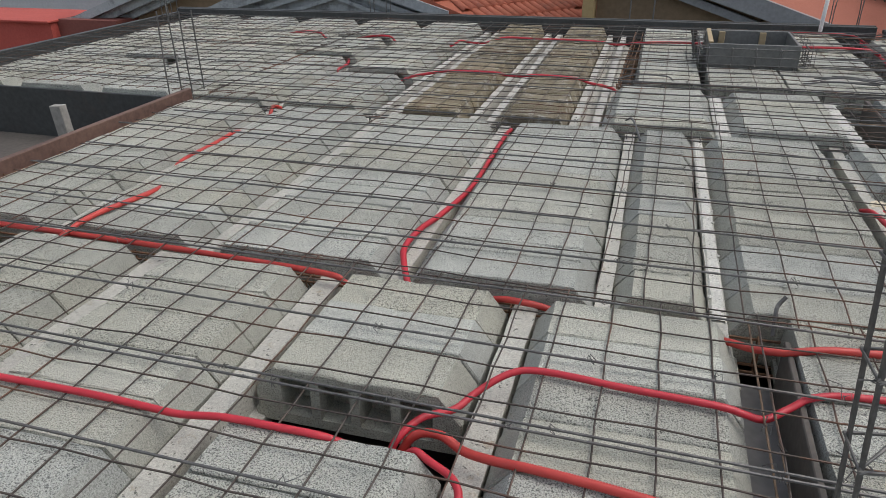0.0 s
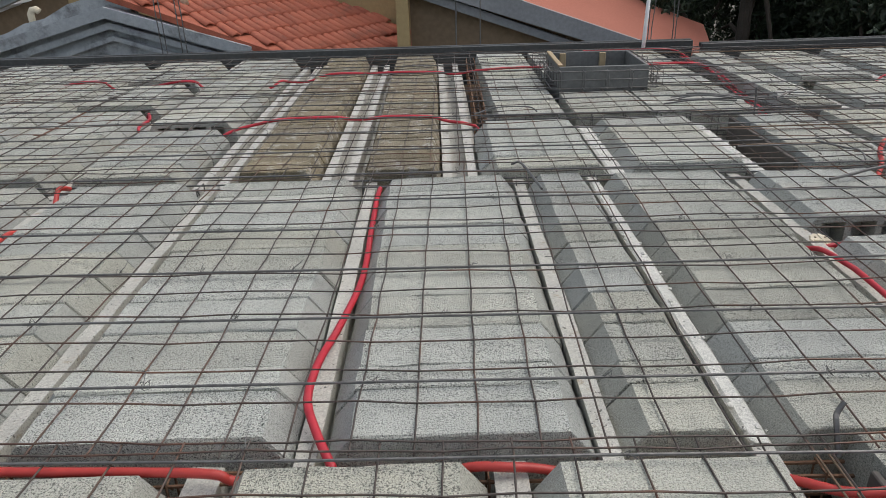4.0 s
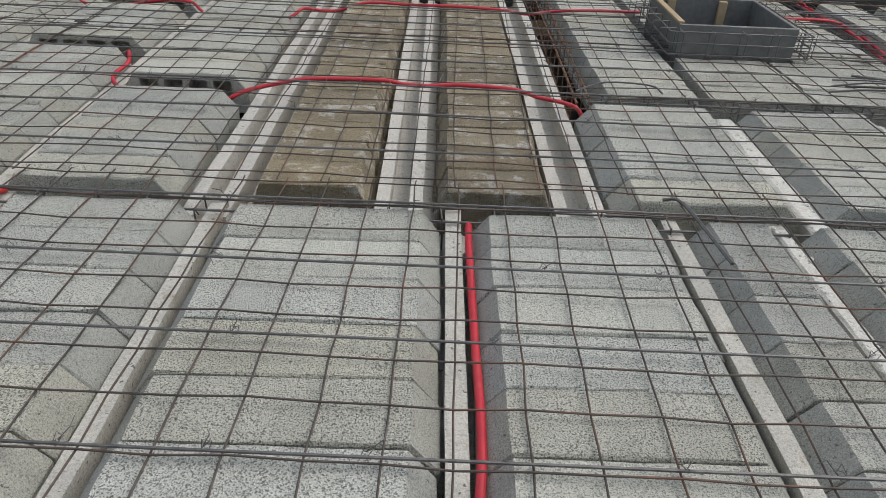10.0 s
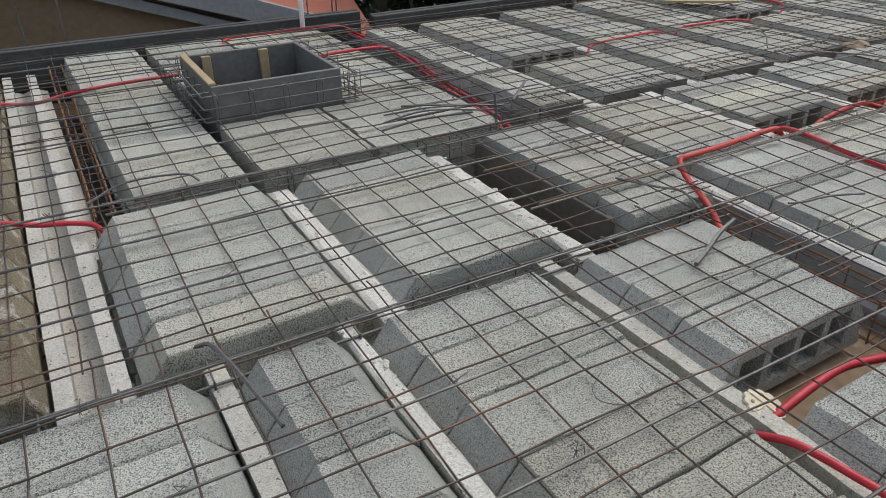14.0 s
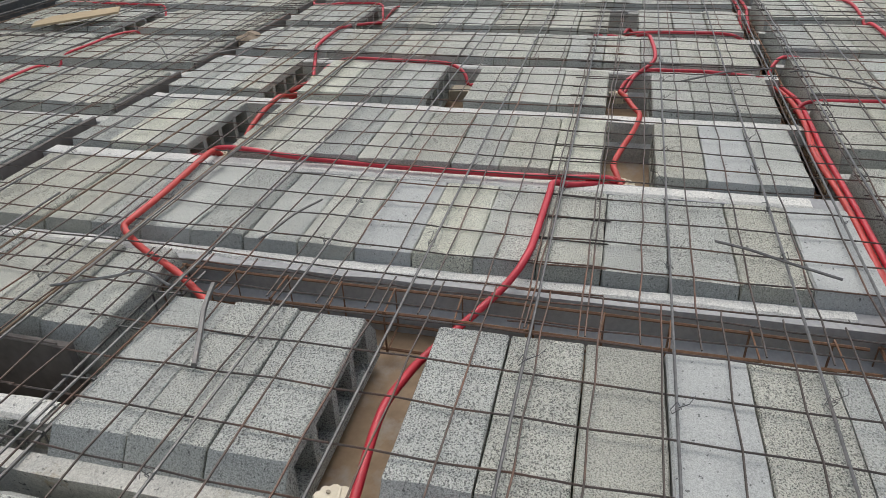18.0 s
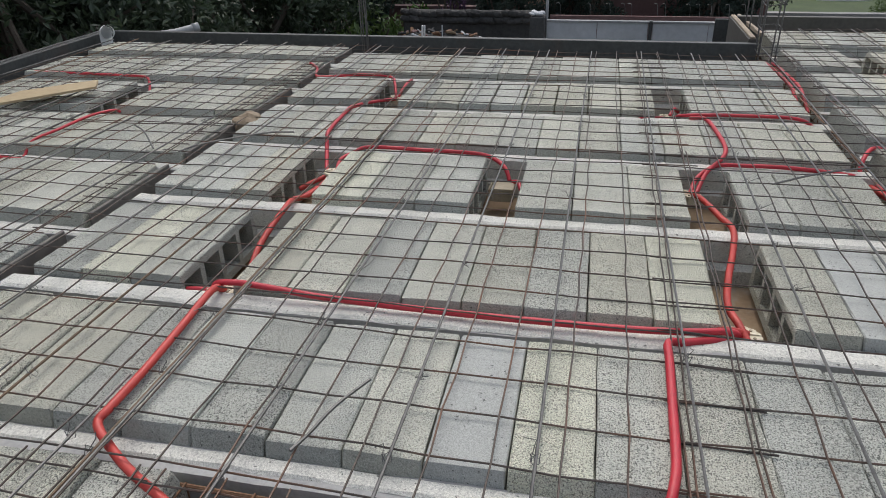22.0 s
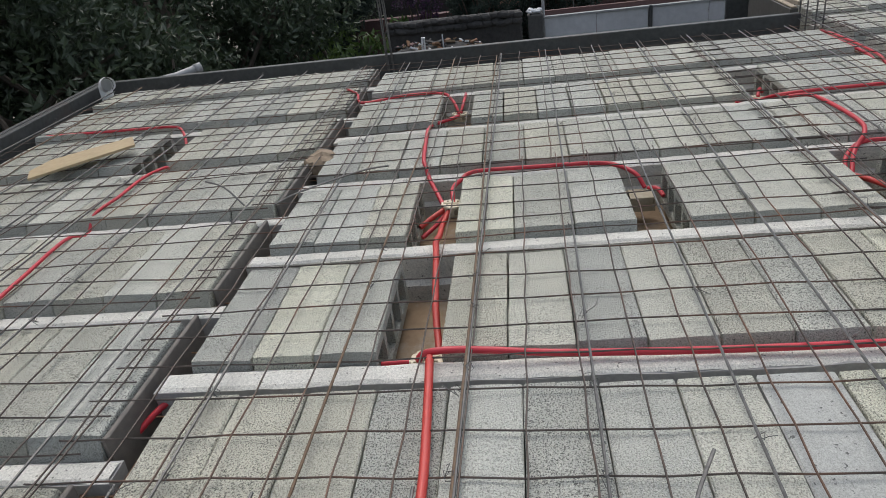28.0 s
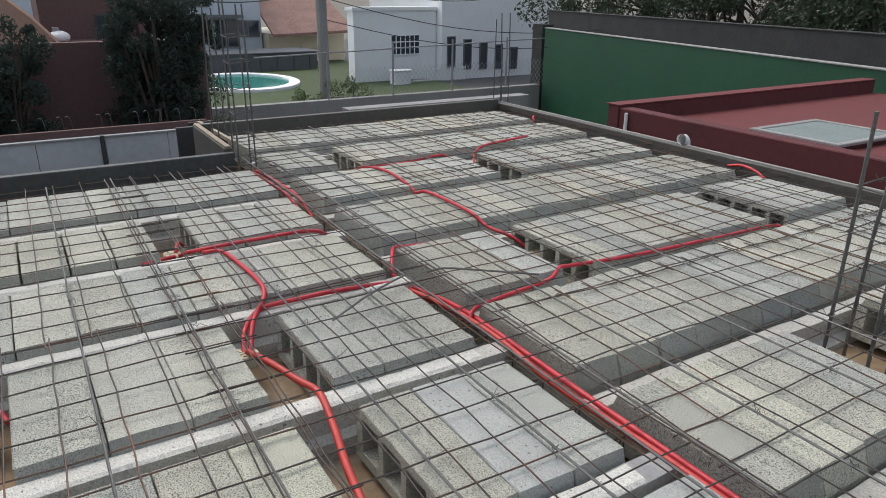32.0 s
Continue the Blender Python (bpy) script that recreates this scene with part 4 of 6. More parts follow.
conduit([(6.34, 1.36, -0.1), (6.24, 1.28, -0.03), (5.9, 1.27, 0.018), (5.6, 1.27, 0.0), (5.47, 1.27, -0.03), (5.3, 1.28, 0.018), (4.86, 1.27, 0.016), (4.7, 1.25, -0.03), (4.55, 1.2, -0.05), (4.45, 1.13, -0.12)])
conduit([(6.35, 1.35, -0.12), (6.25, 1.25, -0.04), (6.24, 1.0, -0.04), (6.3, 0.6, -0.03), (6.26, 0.55, -0.05)])
conduit([(5.95, 0.48, -0.12), (6.1, 0.42, -0.04), (6.24, 0.3, -0.01), (6.3, 0.15, 0.01), (6.38, -0.3, 0.018)])
conduit([(7.0, -0.85, 0.0), (7.1, -0.92, 0.02), (7.15, -0.98, 0.0)])
conduit([(4.55, -0.9, 0.0), (4.65, -0.94, 0.02), (4.78, -0.96, 0.03), (4.9, -0.98, 0.0)])


# ---- junction boxes ----
def junction_box(x, y, z, turn=0.0, tilt=0.0):
    """An eight-sided box; its lid has a notched rim, a raised cross and screw posts."""
    ob = thing("junction_box", "cream plastic junction box with a ribbed round lid", "junction box", at=(x, y, z), turn=turn, group="junction boxes")
    ob.rotation_euler = (radians(tilt), radians(tilt * 0.6), radians(turn))
    bm = bmesh.new()
    bmesh.ops.create_cone(bm, cap_ends=True, segments=8, radius1=0.05, radius2=0.046, depth=0.04)
    bmesh.ops.bevel(bm, geom=list(bm.edges), offset=0.003, segments=1, affect="EDGES")
    part("body", bm, M_CREAM, ob)
    bm = bmesh.new()
    rim = [(0.054 if k % 3 else 0.0485) for k in range(36)]
    lo, hi = ([bm.verts.new((r * q * math.cos(2 * math.pi * k / 36), r * q * math.sin(2 * math.pi * k / 36), h)) for k, r in enumerate(rim)] for q, h in ((1.0, 0.0205), (0.96, 0.0265)))
    for k in range(36):
        bm.faces.new((lo[k], lo[(k + 1) % 36], hi[(k + 1) % 36], hi[k]))
    bm.faces.new(lo[::-1])
    bm.faces.new(hi)
    lid = part("lid", bm, M_CREAM, ob)
    for w, d in ((0.042, 0.0035), (0.0035, 0.042)):
        part("rib", boxed(-w, -d, 0.0262, w, d, 0.031, bevel=0.001), M_CREAM, lid)
    for k in range(4):
        a = math.pi / 4 + k * math.pi / 2
        part("screw_post", sweep([(0.032 * math.cos(a), 0.032 * math.sin(a), 0.0262), (0.032 * math.cos(a), 0.032 * math.sin(a), 0.03)], 0.005, 8), M_PLUG, lid)
    for k in range(4):
        a = math.pi / 8 + k * math.pi / 2
        part("knockout", sweep([(0.045 * math.cos(a), 0.045 * math.sin(a), 0), (0.0505 * math.cos(a), 0.0505 * math.sin(a), 0)], 0.011, 10), M_PLUG, ob)


M_PLUG = surface("grimy_plastic_plug", (0.24, 0.20, 0.13), (0.40, 0.34, 0.24), big=8, fine=60, rough=0.6, bump=0.1)
for x, y, z, turn, tilt in ((1.262, 3.24, -0.09, 10, 12), (-0.29, 1.2, -0.14, 0, 8), (2.84, 4.4, -0.066, 20, 0), (2.91, 2.71, -0.085, 5, 6), (4.0, 4.425, -0.085, 0, 4), (5.42, 4.5, -0.1, 12, 3), (4.08, 2.76, -0.12, 33, 5),
                            (5.28, 2.78, -0.12, 0, 5), (2.86, 6.0, -0.13, 0, 6), (4.98, 6.2, -0.13, 0, 4), (5.9, 0.48, -0.14, 0, 5), (6.4, 1.36, -0.12, 0, 5), (4.4, 1.12, -0.13, 0, 5)):
    junction_box(x, y, z, turn, tilt)


# a square outlet box in the narrow opening
outlet = thing("outlet_box", "pale grey square outlet box in the plywood opening", "outlet box", at=(4.06, 3.61, -0.165))
for x0, y0, x1, y1 in ((-0.05, -0.06, 0.05, -0.052), (-0.05, 0.052, 0.05, 0.06), (-0.05, -0.051, -0.042, 0.051), (0.042, -0.051, 0.05, 0.051)):
    part("side", boxed(x0, y0, 0.0, x1, y1, 0.06, bevel=0.002), M_PLUG, outlet)
part("cover", boxed(-0.05, -0.06, 0.0602, 0.05, 0.045, 0.065, bevel=0.002), M_PLUG, outlet, "loose dull cover plate")


# ---- riser box with its hoops ----
riser = thing("riser_form_box", "grey steel form box round an opening in the slab", "form box", at=(0.915, 6.152, 0.0))
M_GREY_FORM = surface("grey_form_steel", (0.11, 0.112, 0.105), (0.21, 0.212, 0.20), big=2, fine=30, rough=0.6, metal=0.2, bump=0.15)
W, D, H = 0.325, 0.34, 0.175
for x0, y0, x1, y1 in ((-W, -D, W, -D + 0.02), (-W, D - 0.02, W, D), (-W, -D + 0.021, -W + 0.02, D - 0.021), (W - 0.02, -D + 0.021, W, D - 0.021)):
    part("side_wall", boxed(x0, y0, -0.25, x1, y1, H, bevel=0.003), M_GREY_FORM, riser)
for x in (-0.2, 0.12):
    part("cleat", boxed(x - 0.025, D - 0.045, -0.2, x + 0.025, D - 0.021, H - 0.01, bevel=0.003), M_BOARD, riser, "pale timber cleat")
part("edge_batten", boxed(-W - 0.004, -D + 0.02, H, -W + 0.03, D - 0.02, H + 0.012, bevel=0.002), M_BOARD, riser, "pale timber batten")
hoops = thing("riser_hoops", "dark bent bars hooped round the form box", "reinforcement", at=(0.915, 6.152, 0.0))
for z in (0.03, 0.09, 0.15):
    k = 0.06
    part("ring_bar", sweep([(-W - k, -D - k, z), (W + k, -D - k, z), (W + k, D + k, z), (-W - k, D + k, z), (-W - k, -D - k, z)], 0.0045, 5), M_BAR, hoops)
for x, y, ax in [(s * (W + 0.06), -D + q * 0.15, "x") for s in (-1, 1) for q in range(6)] + [(-W + q * 0.17, s * (D + 0.06), "y") for s in (-1, 1) for q in range(5)]:
    e = 0.045
    if ax == "x":
        pts = [(x - e, y, 0.03), (x + e, y, 0.03), (x + e, y, 0.155), (x - e, y, 0.155), (x - e, y, 0.05)]
    else:
        pts = [(x, y - e, 0.03), (x, y + e, 0.03), (x, y + e, 0.155), (x, y - e, 0.155), (x, y - e, 0.05)]
    part("stirrup", sweep(pts, 0.0032, 4), M_BAR, hoops)


# ---- column starter cages ----
def column_cage(x, y, half_x, half_y, height, tied=True, z=-0.2, lean=0.0, thick=0.006):
    ob = thing("column_cage", "dark upright starter bars tied with hoops", "reinforcement", at=(x, y, z), group="column starter cages")
    ob.rotation_euler = (0, radians(lean), 0)
    for sx in (-1, 1):
        for sy in (-1, 1):
            h = height * random.uniform(0.94, 1.05)
            part("upright", sweep([(sx * half_x, sy * half_y, 0), (sx * half_x + random.uniform(-0.01, 0.01), sy * half_y, h / 2), (sx * half_x + random.uniform(-0.02, 0.02), sy * half_y + random.uniform(-0.02, 0.02), h)], thick, 6, ridge=0.12, pitch=0.03), M_BAR, ob)
    s = 0.22
    while tied and s < height - 0.1:
        k = 0.008
        part("hoop", sweep([(-half_x - k, -half_y - k, s), (half_x + k, -half_y - k, s + 0.01), (half_x + k, half_y + k, s), (-half_x - k, half_y + k, s - 0.01), (-half_x - k, -half_y - k, s + 0.004), (-half_x + 0.04, -half_y + 0.04, s + 0.02)], 0.0035, 5), M_BAR, ob)
        for sx, sy in ((-1, -1), (1, 1), (1, -1)):
            c = Vector((sx * half_x, sy * half_y, s))
            part("tie_wire", sweep([c + Vector((0.014 * math.cos(q * 1.4), 0.014 * math.sin(q * 1.4), 0.008 * math.sin(q * 2.1))) for q in range(6)] + [c + Vector((0.035 * sx, random.uniform(-0.03, 0.03), random.uniform(-0.02, 0.03)))], 0.0014, 3), M_BAR, ob)
        s += 0.17
    return ob


column_cage(-2.975, 4.18, 0.1, 0.07, 0.78, tied=False)
column_cage(0.737, 0.994, 0.055, 0.046, 1.75, thick=0.0054, lean=-4.0)
column_cage(2.965, 0.7, 0.085, 0.08, 1.0, thick=0.0078)
column_cage(6.7, 2.0, 0.07, 0.06, 1.3)
column_cage(-0.01, 7.86, 0.12, 0.06, 1.2, tied=False)
column_cage(1.91, 7.86, 0.12, 0.06, 0.72, tied=False)
column_cage(-2.95, 7.86, 0.1, 0.06, 1.25, tied=False)
column_cage(-5.5, 7.4, 0.07, 0.06, 0.75)
column_cage(7.3, 2.0, 0.1, 0.05, 1.2, tied=False)
column_cage(7.9, -1.1, 0.06, 0.05, 1.1, tied=False)
column_cage(6.74, 5.15, 0.02, 0.02, 0.75, tied=False)


# ---- plastic pipes ----
def pipe(name, points, radius, label, mat=None):
    ob = thing(name, label, "pipe")
    part("tube", sweep(points, radius, 12), mat or M_PVC, ob, smooth=True)
    end, before = Vector(points[-1]), Vector(points[-2])
    way = (end - before).normalized()
    part("socket", sweep([end - way * radius * 1.6, end + way * 0.002], radius * 1.18, 12), mat or M_PVC, ob, smooth=True)
    return ob


pipe("upright_pipe", [(1.655, 7.58, -0.2), (1.665, 7.58, 0.2), (1.685, 7.58, 0.82)], 0.018, "white plastic pipe standing up through the slab edge")
pipe("upright_pipe", [(4.12, 7.46, -0.3), (4.1, 7.47, 0.35), (4.1, 7.48, 1.05)], 0.019, "dirty white plastic pipe standing up through the slab edge", M_DIRTYPVC)
string = thing("hanging_string", "thin grey string tied to the upright pipe", "string")
part("strand", sweep([(4.09, 7.47, 0.7), (4.02, 7.47, 0.3), (4.0, 7.45, -0.05)], 0.002, 4), M_GREYPVC, string)


def elbow(x, y, z, turn, size=1.0):
    ob = thing("drain_elbow", "white plastic drain elbow at the slab edge", "pipe", at=(x, y, z), turn=turn)
    ob.scale = (size,) * 3
    part("bend", sweep([(0, 0, -0.25), (0, 0, -0.05), (0.008, 0, -0.02), (0.03, 0, 0.0), (0.06, 0, 0.006)], 0.05, 16, closed_ends=False), M_PVC, ob, smooth=True)
    part("socket", sweep([(0.05, 0, 0.005), (0.1, 0, 0.012)], 0.058, 16, closed_ends=False), M_PVC, ob, smooth=True)


elbow(6.56, 7.5, 0.085, 232)
elbow(5.42, -1.125, 0.085, 100, 0.72)
pipe("lying_pipe", [(6.845, 7.26, 0.0), (6.95, 7.06, 0.015), (7.1, 6.9, 0.045)], 0.036, "grey plastic pipe lying across the edge form", M_GREYPVC)


board = thing("loose_board", "tan plywood offcut lying on the mesh", "board", at=(4.76, 6.62, 0.03), turn=-52)
bm = bmesh.new()
vs = [bm.verts.new(p) for p in ((-0.3, -0.1, 0), (0.28, -0.09, 0.03), (0.3, 0.08, 0.035), (-0.16, 0.13, 0.01), (-0.28, 0.05, 0))]
f = bm.faces.new(vs)
ext = bmesh.ops.extrude_face_region(bm, geom=[f])["geom"]
bmesh.ops.translate(bm, vec=(0, 0, 0.014), verts=[v for v in ext if isinstance(v, bmesh.types.BMVert)])
bmesh.ops.recalc_face_normals(bm, faces=bm.faces)
part("sheet", bm, M_BOARD, board)
rag = thing("crumpled_bag", "crumpled brown cement bag in the trench", "bag", at=(4.6, 5.17, -0.035))
bm = bmesh.new()
bmesh.ops.create_icosphere(bm, subdivisions=3, radius=0.1)
for v in bm.verts:
    n = noise.noise(v.co * 18) * 0.035 + noise.noise(v.co * 40) * 0.015
    v.co = v.co * (1 + n * 8) * 0.9
    v.co.z *= 0.7
part("paper", bm, surface("brown_paper", (0.2, 0.15, 0.1), (0.36, 0.28, 0.19), big=8, fine=50, bump=0.3), rag)


# ---- neighbours to the north ----
M_GABLE = surface("weathered_blue_grey_plaster", (0.30, 0.325, 0.335), (0.46, 0.48, 0.48), big=1.2, fine=25, bump=0.3, stain=(0.10, 0.10, 0.095), stain_at=(0.5, 0.72), stain_scale=2.5)
M_OCHRE = surface("ochre_wall_paint", (0.36, 0.26, 0.12), (0.47, 0.345, 0.165), big=0.7, fine=20, bump=0.2, stain=(0.22, 0.16, 0.09), stain_at=(0.5, 0.8), stain_scale=1.2)
M_TILE = surface("orange_clay_tile", (0.33, 0.08, 0.042), (0.46, 0.135, 0.075), big=2, fine=30, bump=0.3, vary=0.2, rough=0.7, stain=(0.16, 0.06, 0.04), stain_at=(0.55, 0.75), stain_scale=3)
M_ROOF_PLAIN = surface("pale_orange_roof_paint", (0.37, 0.125, 0.08), (0.45, 0.165, 0.11), big=0.8, fine=30, bump=0.1)
M_FASCIA = surface("grey_fascia_paint", (0.22, 0.225, 0.225), (0.34, 0.345, 0.345), big=1, fine=20, bump=0.15)
M_BROWN = surface("brown_shaded_plaster", (0.17, 0.12, 0.07), (0.27, 0.19, 0.115), big=0.8, fine=15, bump=0.2)


def poly_prism(points, y0, y1):
    """An upright outline of (x, z), given depth along y."""
    bm = bmesh.new()
    a, b = [bm.verts.new((x, y0, z)) for x, z in points], [bm.verts.new((x, y1, z)) for x, z in points]
    n = len(points)
    for i in range(n):
        bm.faces.new((a[i], a[(i + 1) % n], b[(i + 1) % n], b[i]))
    bm.faces.new(a[::-1])
    bm.faces.new(b)
    bmesh.ops.recalc_face_normals(bm, faces=bm.faces)
    return bm


house = thing("tiled_house", "ochre house with orange clay tile roofs and a grey pediment", "house")
part("wall", poly_prism([(-6.8, -3.3), (-2.85, -3.3), (-2.85, -0.3), (-4.55, 0.2), (-6.8, -0.36)], 10.1, 10.4), M_GABLE, house)
pediment = part("pediment", poly_prism([(-6.9, -0.42), (-6.9, -0.28), (-4.55, 0.34), (-2.75, -0.2), (-2.75, -0.34), (-4.55, 0.2)], 9.9, 10.09), M_GABLE, house)
part("moulding", poly_prism([(-6.3, -0.42), (-6.3, -0.34), (-4.55, 0.14), (-3.1, -0.3), (-3.1, -0.38), (-4.55, 0.06)], 9.98, 10.095), M_GABLE, pediment)
part("moulding", poly_prism([(-5.7, -0.42), (-5.7, -0.37), (-4.55, -0.03), (-3.5, -0.37), (-3.5, -0.42), (-4.55, -0.09)], 10.02, 10.097), M_GABLE, pediment)
part("parapet", poly_prism([(-7.1, -0.6), (-7.1, -0.32), (-6.6, -0.12), (-6.15, 0.0), (-5.9, 0.11), (-5.6, 0.17), (-5.25, 0.34), (-4.9, 0.43), (-4.78, 0.56), (-4.42, 0.6), (-4.42, -0.6)], 10.42, 10.65), M_GABLE, house)
part("wall", boxed(-4.4, 12.3, -3.3, -0.7, 12.5, 2.5), M_OCHRE, house)
part("wall", boxed(-6.0, 12.6, -3.3, -4.41, 12.8, 2.5), M_OCHRE, house)
part("pilaster", boxed(-0.86, 9.9, -3.3, -0.7, 10.2, 2.4, bevel=0.01), M_OCHRE, house, "ochre corner pilaster")
part("pilaster", boxed(-6.15, 12.2, -0.6, -5.85, 12.55, 2.4, bevel=0.01), M_OCHRE, house, "ochre corner pilaster")
part("wall", poly_prism([(-0.69, -3.3), (2.6, -3.3), (2.6, -0.55), (-0.69, 0.6)], 10.12, 10.3), M_BROWN, house)
part("fascia", poly_prism([(-0.69, 0.48), (-0.69, 0.75), (3.0, -0.52), (3.0, -0.72)], 9.9, 10.1), M_FASCIA, house)
part("fascia", poly_prism([(-0.69, 0.36), (-0.69, 0.48), (2.7, -0.72), (2.7, -0.8)], 9.98, 10.11), M_FASCIA, house)


def roof_z(x, y, x_ref, z_ref):
    return z_ref - 0.375 * (x - x_ref) + 0.245 * (y - 10)


def roof_sheet(x_of_low, x_ref, z_ref, y0, y1, x0, x1, thick=0.08):
    bm = bmesh.new()
    corner = [(x0, y0), (x1, y0), (x1 + x_of_low, y1), (x0 + x_of_low, y1)]
    a = [bm.verts.new((x, y, roof_z(x, y, x_ref, z_ref))) for x, y in corner]
    b = [bm.verts.new((x, y, roof_z(x, y, x_ref, z_ref) - thick)) for x, y in corner]
    for i in range(4):
        bm.faces.new((a[i], a[(i + 1) % 4], b[(i + 1) % 4], b[i]))
    bm.faces.new(a)
    bm.faces.new(b[::-1])
    bmesh.ops.recalc_face_normals(bm, faces=bm.faces)
    return bm


roof_left = part("roof", roof_sheet(0.9, -4.5, 0.5, 9.95, 12.25, -4.6, -0.9), M_TILE, house, "orange clay tiled roof")
part("roof", roof_sheet(0.5, -0.67, 0.72, 9.92, 12.4, -0.6, 3.4), M_ROOF_PLAIN, house, "smooth orange roof")
# barrel tiles run down the slope, one course over the next
down = Vector((0.375, -0.245, 0))
down = (down.normalized() + Vector((0, 0, -down.length))).normalized()
normal = Vector((0.375, -0.245, 1)).normalized()
side = normal.cross(down).normalized()
bm = bmesh.new()
arc = [(0.068 * math.cos(math.pi * k / 5), 0.04 * math.sin(math.pi * k / 5)) for k in range(6)]
lo, hi = [bm.verts.new((u * 1.08, 0.0, h * 1.1 + 0.012)) for u, h in arc], [bm.verts.new((u * 0.9, 0.38, h * 0.9)) for u, h in arc]
lo2 = [bm.verts.new((u * 0.9, 0.0, h * 0.85)) for u, h in arc]
for i in range(5):
    bm.faces.new((lo[i], lo[i + 1], hi[i + 1], hi[i]))
    bm.faces.new((lo2[i], lo2[i + 1], lo[i + 1], lo[i]))
tile_mesh = mesh_of("tile", bm, M_TILE, smooth=True)
frame_m = Matrix((side, -down, normal)).transposed().to_4x4()
for i in range(-18, 52):
    for j in range(-2, 22):
        p = Vector((-3.2, 11.2, roof_z(-3.2, 11.2, -4.5, 0.5))) + side * (i * 0.148 - 2.2) + down * (j * 0.33 - 3.0)
        edge = -4.6 + 0.9 * (p.y - 9.95) / 2.3
        if 9.97 < p.y < 12.25 and edge + 0.05 < p.x < -0.95:
            ob = part("tile", tile_mesh, None, roof_left)
            ob.matrix_basis = Matrix.Translation(p + normal * 0.005) @ frame_m @ pose(0, 0, 0, 0, 0, random.uniform(-1.5, 1.5))
pinnacle = thing("roof_vent", "small cream clay vent cap on the tiles", "vent", at=(-3.66, 10.35, roof_z(-3.66, 10.35, -4.5, 0.5) + 0.03))
bm = sweep([(0, 0, 0), (0, 0, 0.1), (0, 0, 0.16)], 0.05, 10)
bmesh.ops.create_icosphere(bm, subdivisions=2, radius=0.055, matrix=Matrix.Translation((0, 0, 0.18)))
part("cap", bm, M_CREAM, pinnacle, smooth=True)
vent = thing("vent_elbow", "cream plastic vent elbow on the old parapet", "vent", at=(-5.83, 10.53, 0.12))
part("bend", sweep([(0, 0, -0.05), (0, 0, 0.1), (0.03, 0, 0.15), (0.09, 0, 0.16), (0.12, 0, 0.13)], 0.045, 10), M_CREAM, vent, smooth=True)

cornice_house = thing("corniced_house", "grey house with a long sloping moulded cornice", "house")
part("wall", poly_prism([(-13.5, -3.3), (-6.2, -3.3), (-6.2, 0.5), (-11.5, -1.1), (-13.5, -1.7)], 12.9, 13.2), M_BROWN, cornice_house)
for k, (dz, y) in enumerate(((0.0, 12.4), (-0.16, 12.55), (-0.3, 12.7))):
    part("cornice", poly_prism([(-13.6, -1.63 + dz), (-13.6, -1.45 + dz), (-6.0, 1.15 + dz), (-6.0, 0.97 + dz)], y, 12.89), M_GABLE, cornice_house)
red_shed = thing("red_walled_building", "low red painted building with a pale roof", "building")
M_REDWALL = surface("red_wall_paint", (0.36, 0.06, 0.045), (0.48, 0.095, 0.07), big=1, fine=20, bump=0.15)
M_BRICKWALL = surface("brown_red_wall", (0.16, 0.05, 0.04), (0.24, 0.08, 0.06), big=1, fine=20, bump=0.2)
M_WHITEWALL = surface("white_wall_paint", (0.76, 0.77, 0.78), (0.87, 0.875, 0.88), big=0.6, fine=12, bump=0.1, stain=(0.66, 0.66, 0.64), stain_at=(0.6, 0.85), stain_scale=1)
part("wall", boxed(-15.0, 12.0, -3.3, -12.1, 13.5, -0.93), M_REDWALL, red_shed)
part("wall", boxed(-12.098, 12.2, -3.3, -10.6, 13.5, -0.88), M_BRICKWALL, red_shed)
part("roof", boxed(-15.1, 11.9, -0.929, -12.05, 13.6, -0.88, bevel=0.01), M_REDWALL, red_shed)
white_block = thing("white_building", "long white flat-roofed building", "building")
part("wall", boxed(-26, 16, -3.3, -11.4, 20, -0.32), M_PANEL, white_block)
part("roof", boxed(-26.2, 15.8, -0.319, -11.2, 20.2, -0.17), M_PANEL, white_block)


# ---- trees ----
M_BARK = surface("dark_bark", (0.05, 0.04, 0.03), (0.11, 0.09, 0.07), big=4, fine=40, bump=0.6)


def leaf_material(name, dark, light, rough=0.5):
    m = bpy.data.materials.new(name)
    m.use_nodes = True
    nt = m.node_tree
    bsdf = nt.nodes["Principled BSDF"]
    bsdf.inputs["Roughness"].default_value = rough
    rnd = nt.nodes.new("ShaderNodeNewGeometry").outputs["Random Per Island"]
    col = ramp_between(nt, rnd, dark, light)
    nt.links.new(col, bsdf.inputs["Base Color"])
    back = nt.nodes.new("ShaderNodeBsdfTranslucent")
    nt.links.new(col, back.inputs[0])
    mix = nt.nodes.new("ShaderNodeMixShader")
    mix.inputs[0].default_value = 0.25
    nt.links.new(bsdf.outputs[0], mix.inputs[1])
    nt.links.new(back.outputs[0], mix.inputs[2])
    nt.links.new(mix.outputs[0], nt.nodes["Material Output"].inputs[0])
    return m


M_LEAF = leaf_material("dark_green_leaf", (0.046, 0.064, 0.042), (0.062, 0.09, 0.046))
M_LEAF_DEEP = leaf_material("deep_green_leaf", (0.032, 0.048, 0.04), (0.046, 0.066, 0.05), 0.9)
M_LEAF_PURPLE = leaf_material("purple_flowering_leaf", (0.03, 0.04, 0.035), (0.11, 0.045, 0.12), 0.8)
M_LEAF_LIGHT = leaf_material("light_green_leaf", (0.03, 0.06, 0.014), (0.11, 0.17, 0.045))


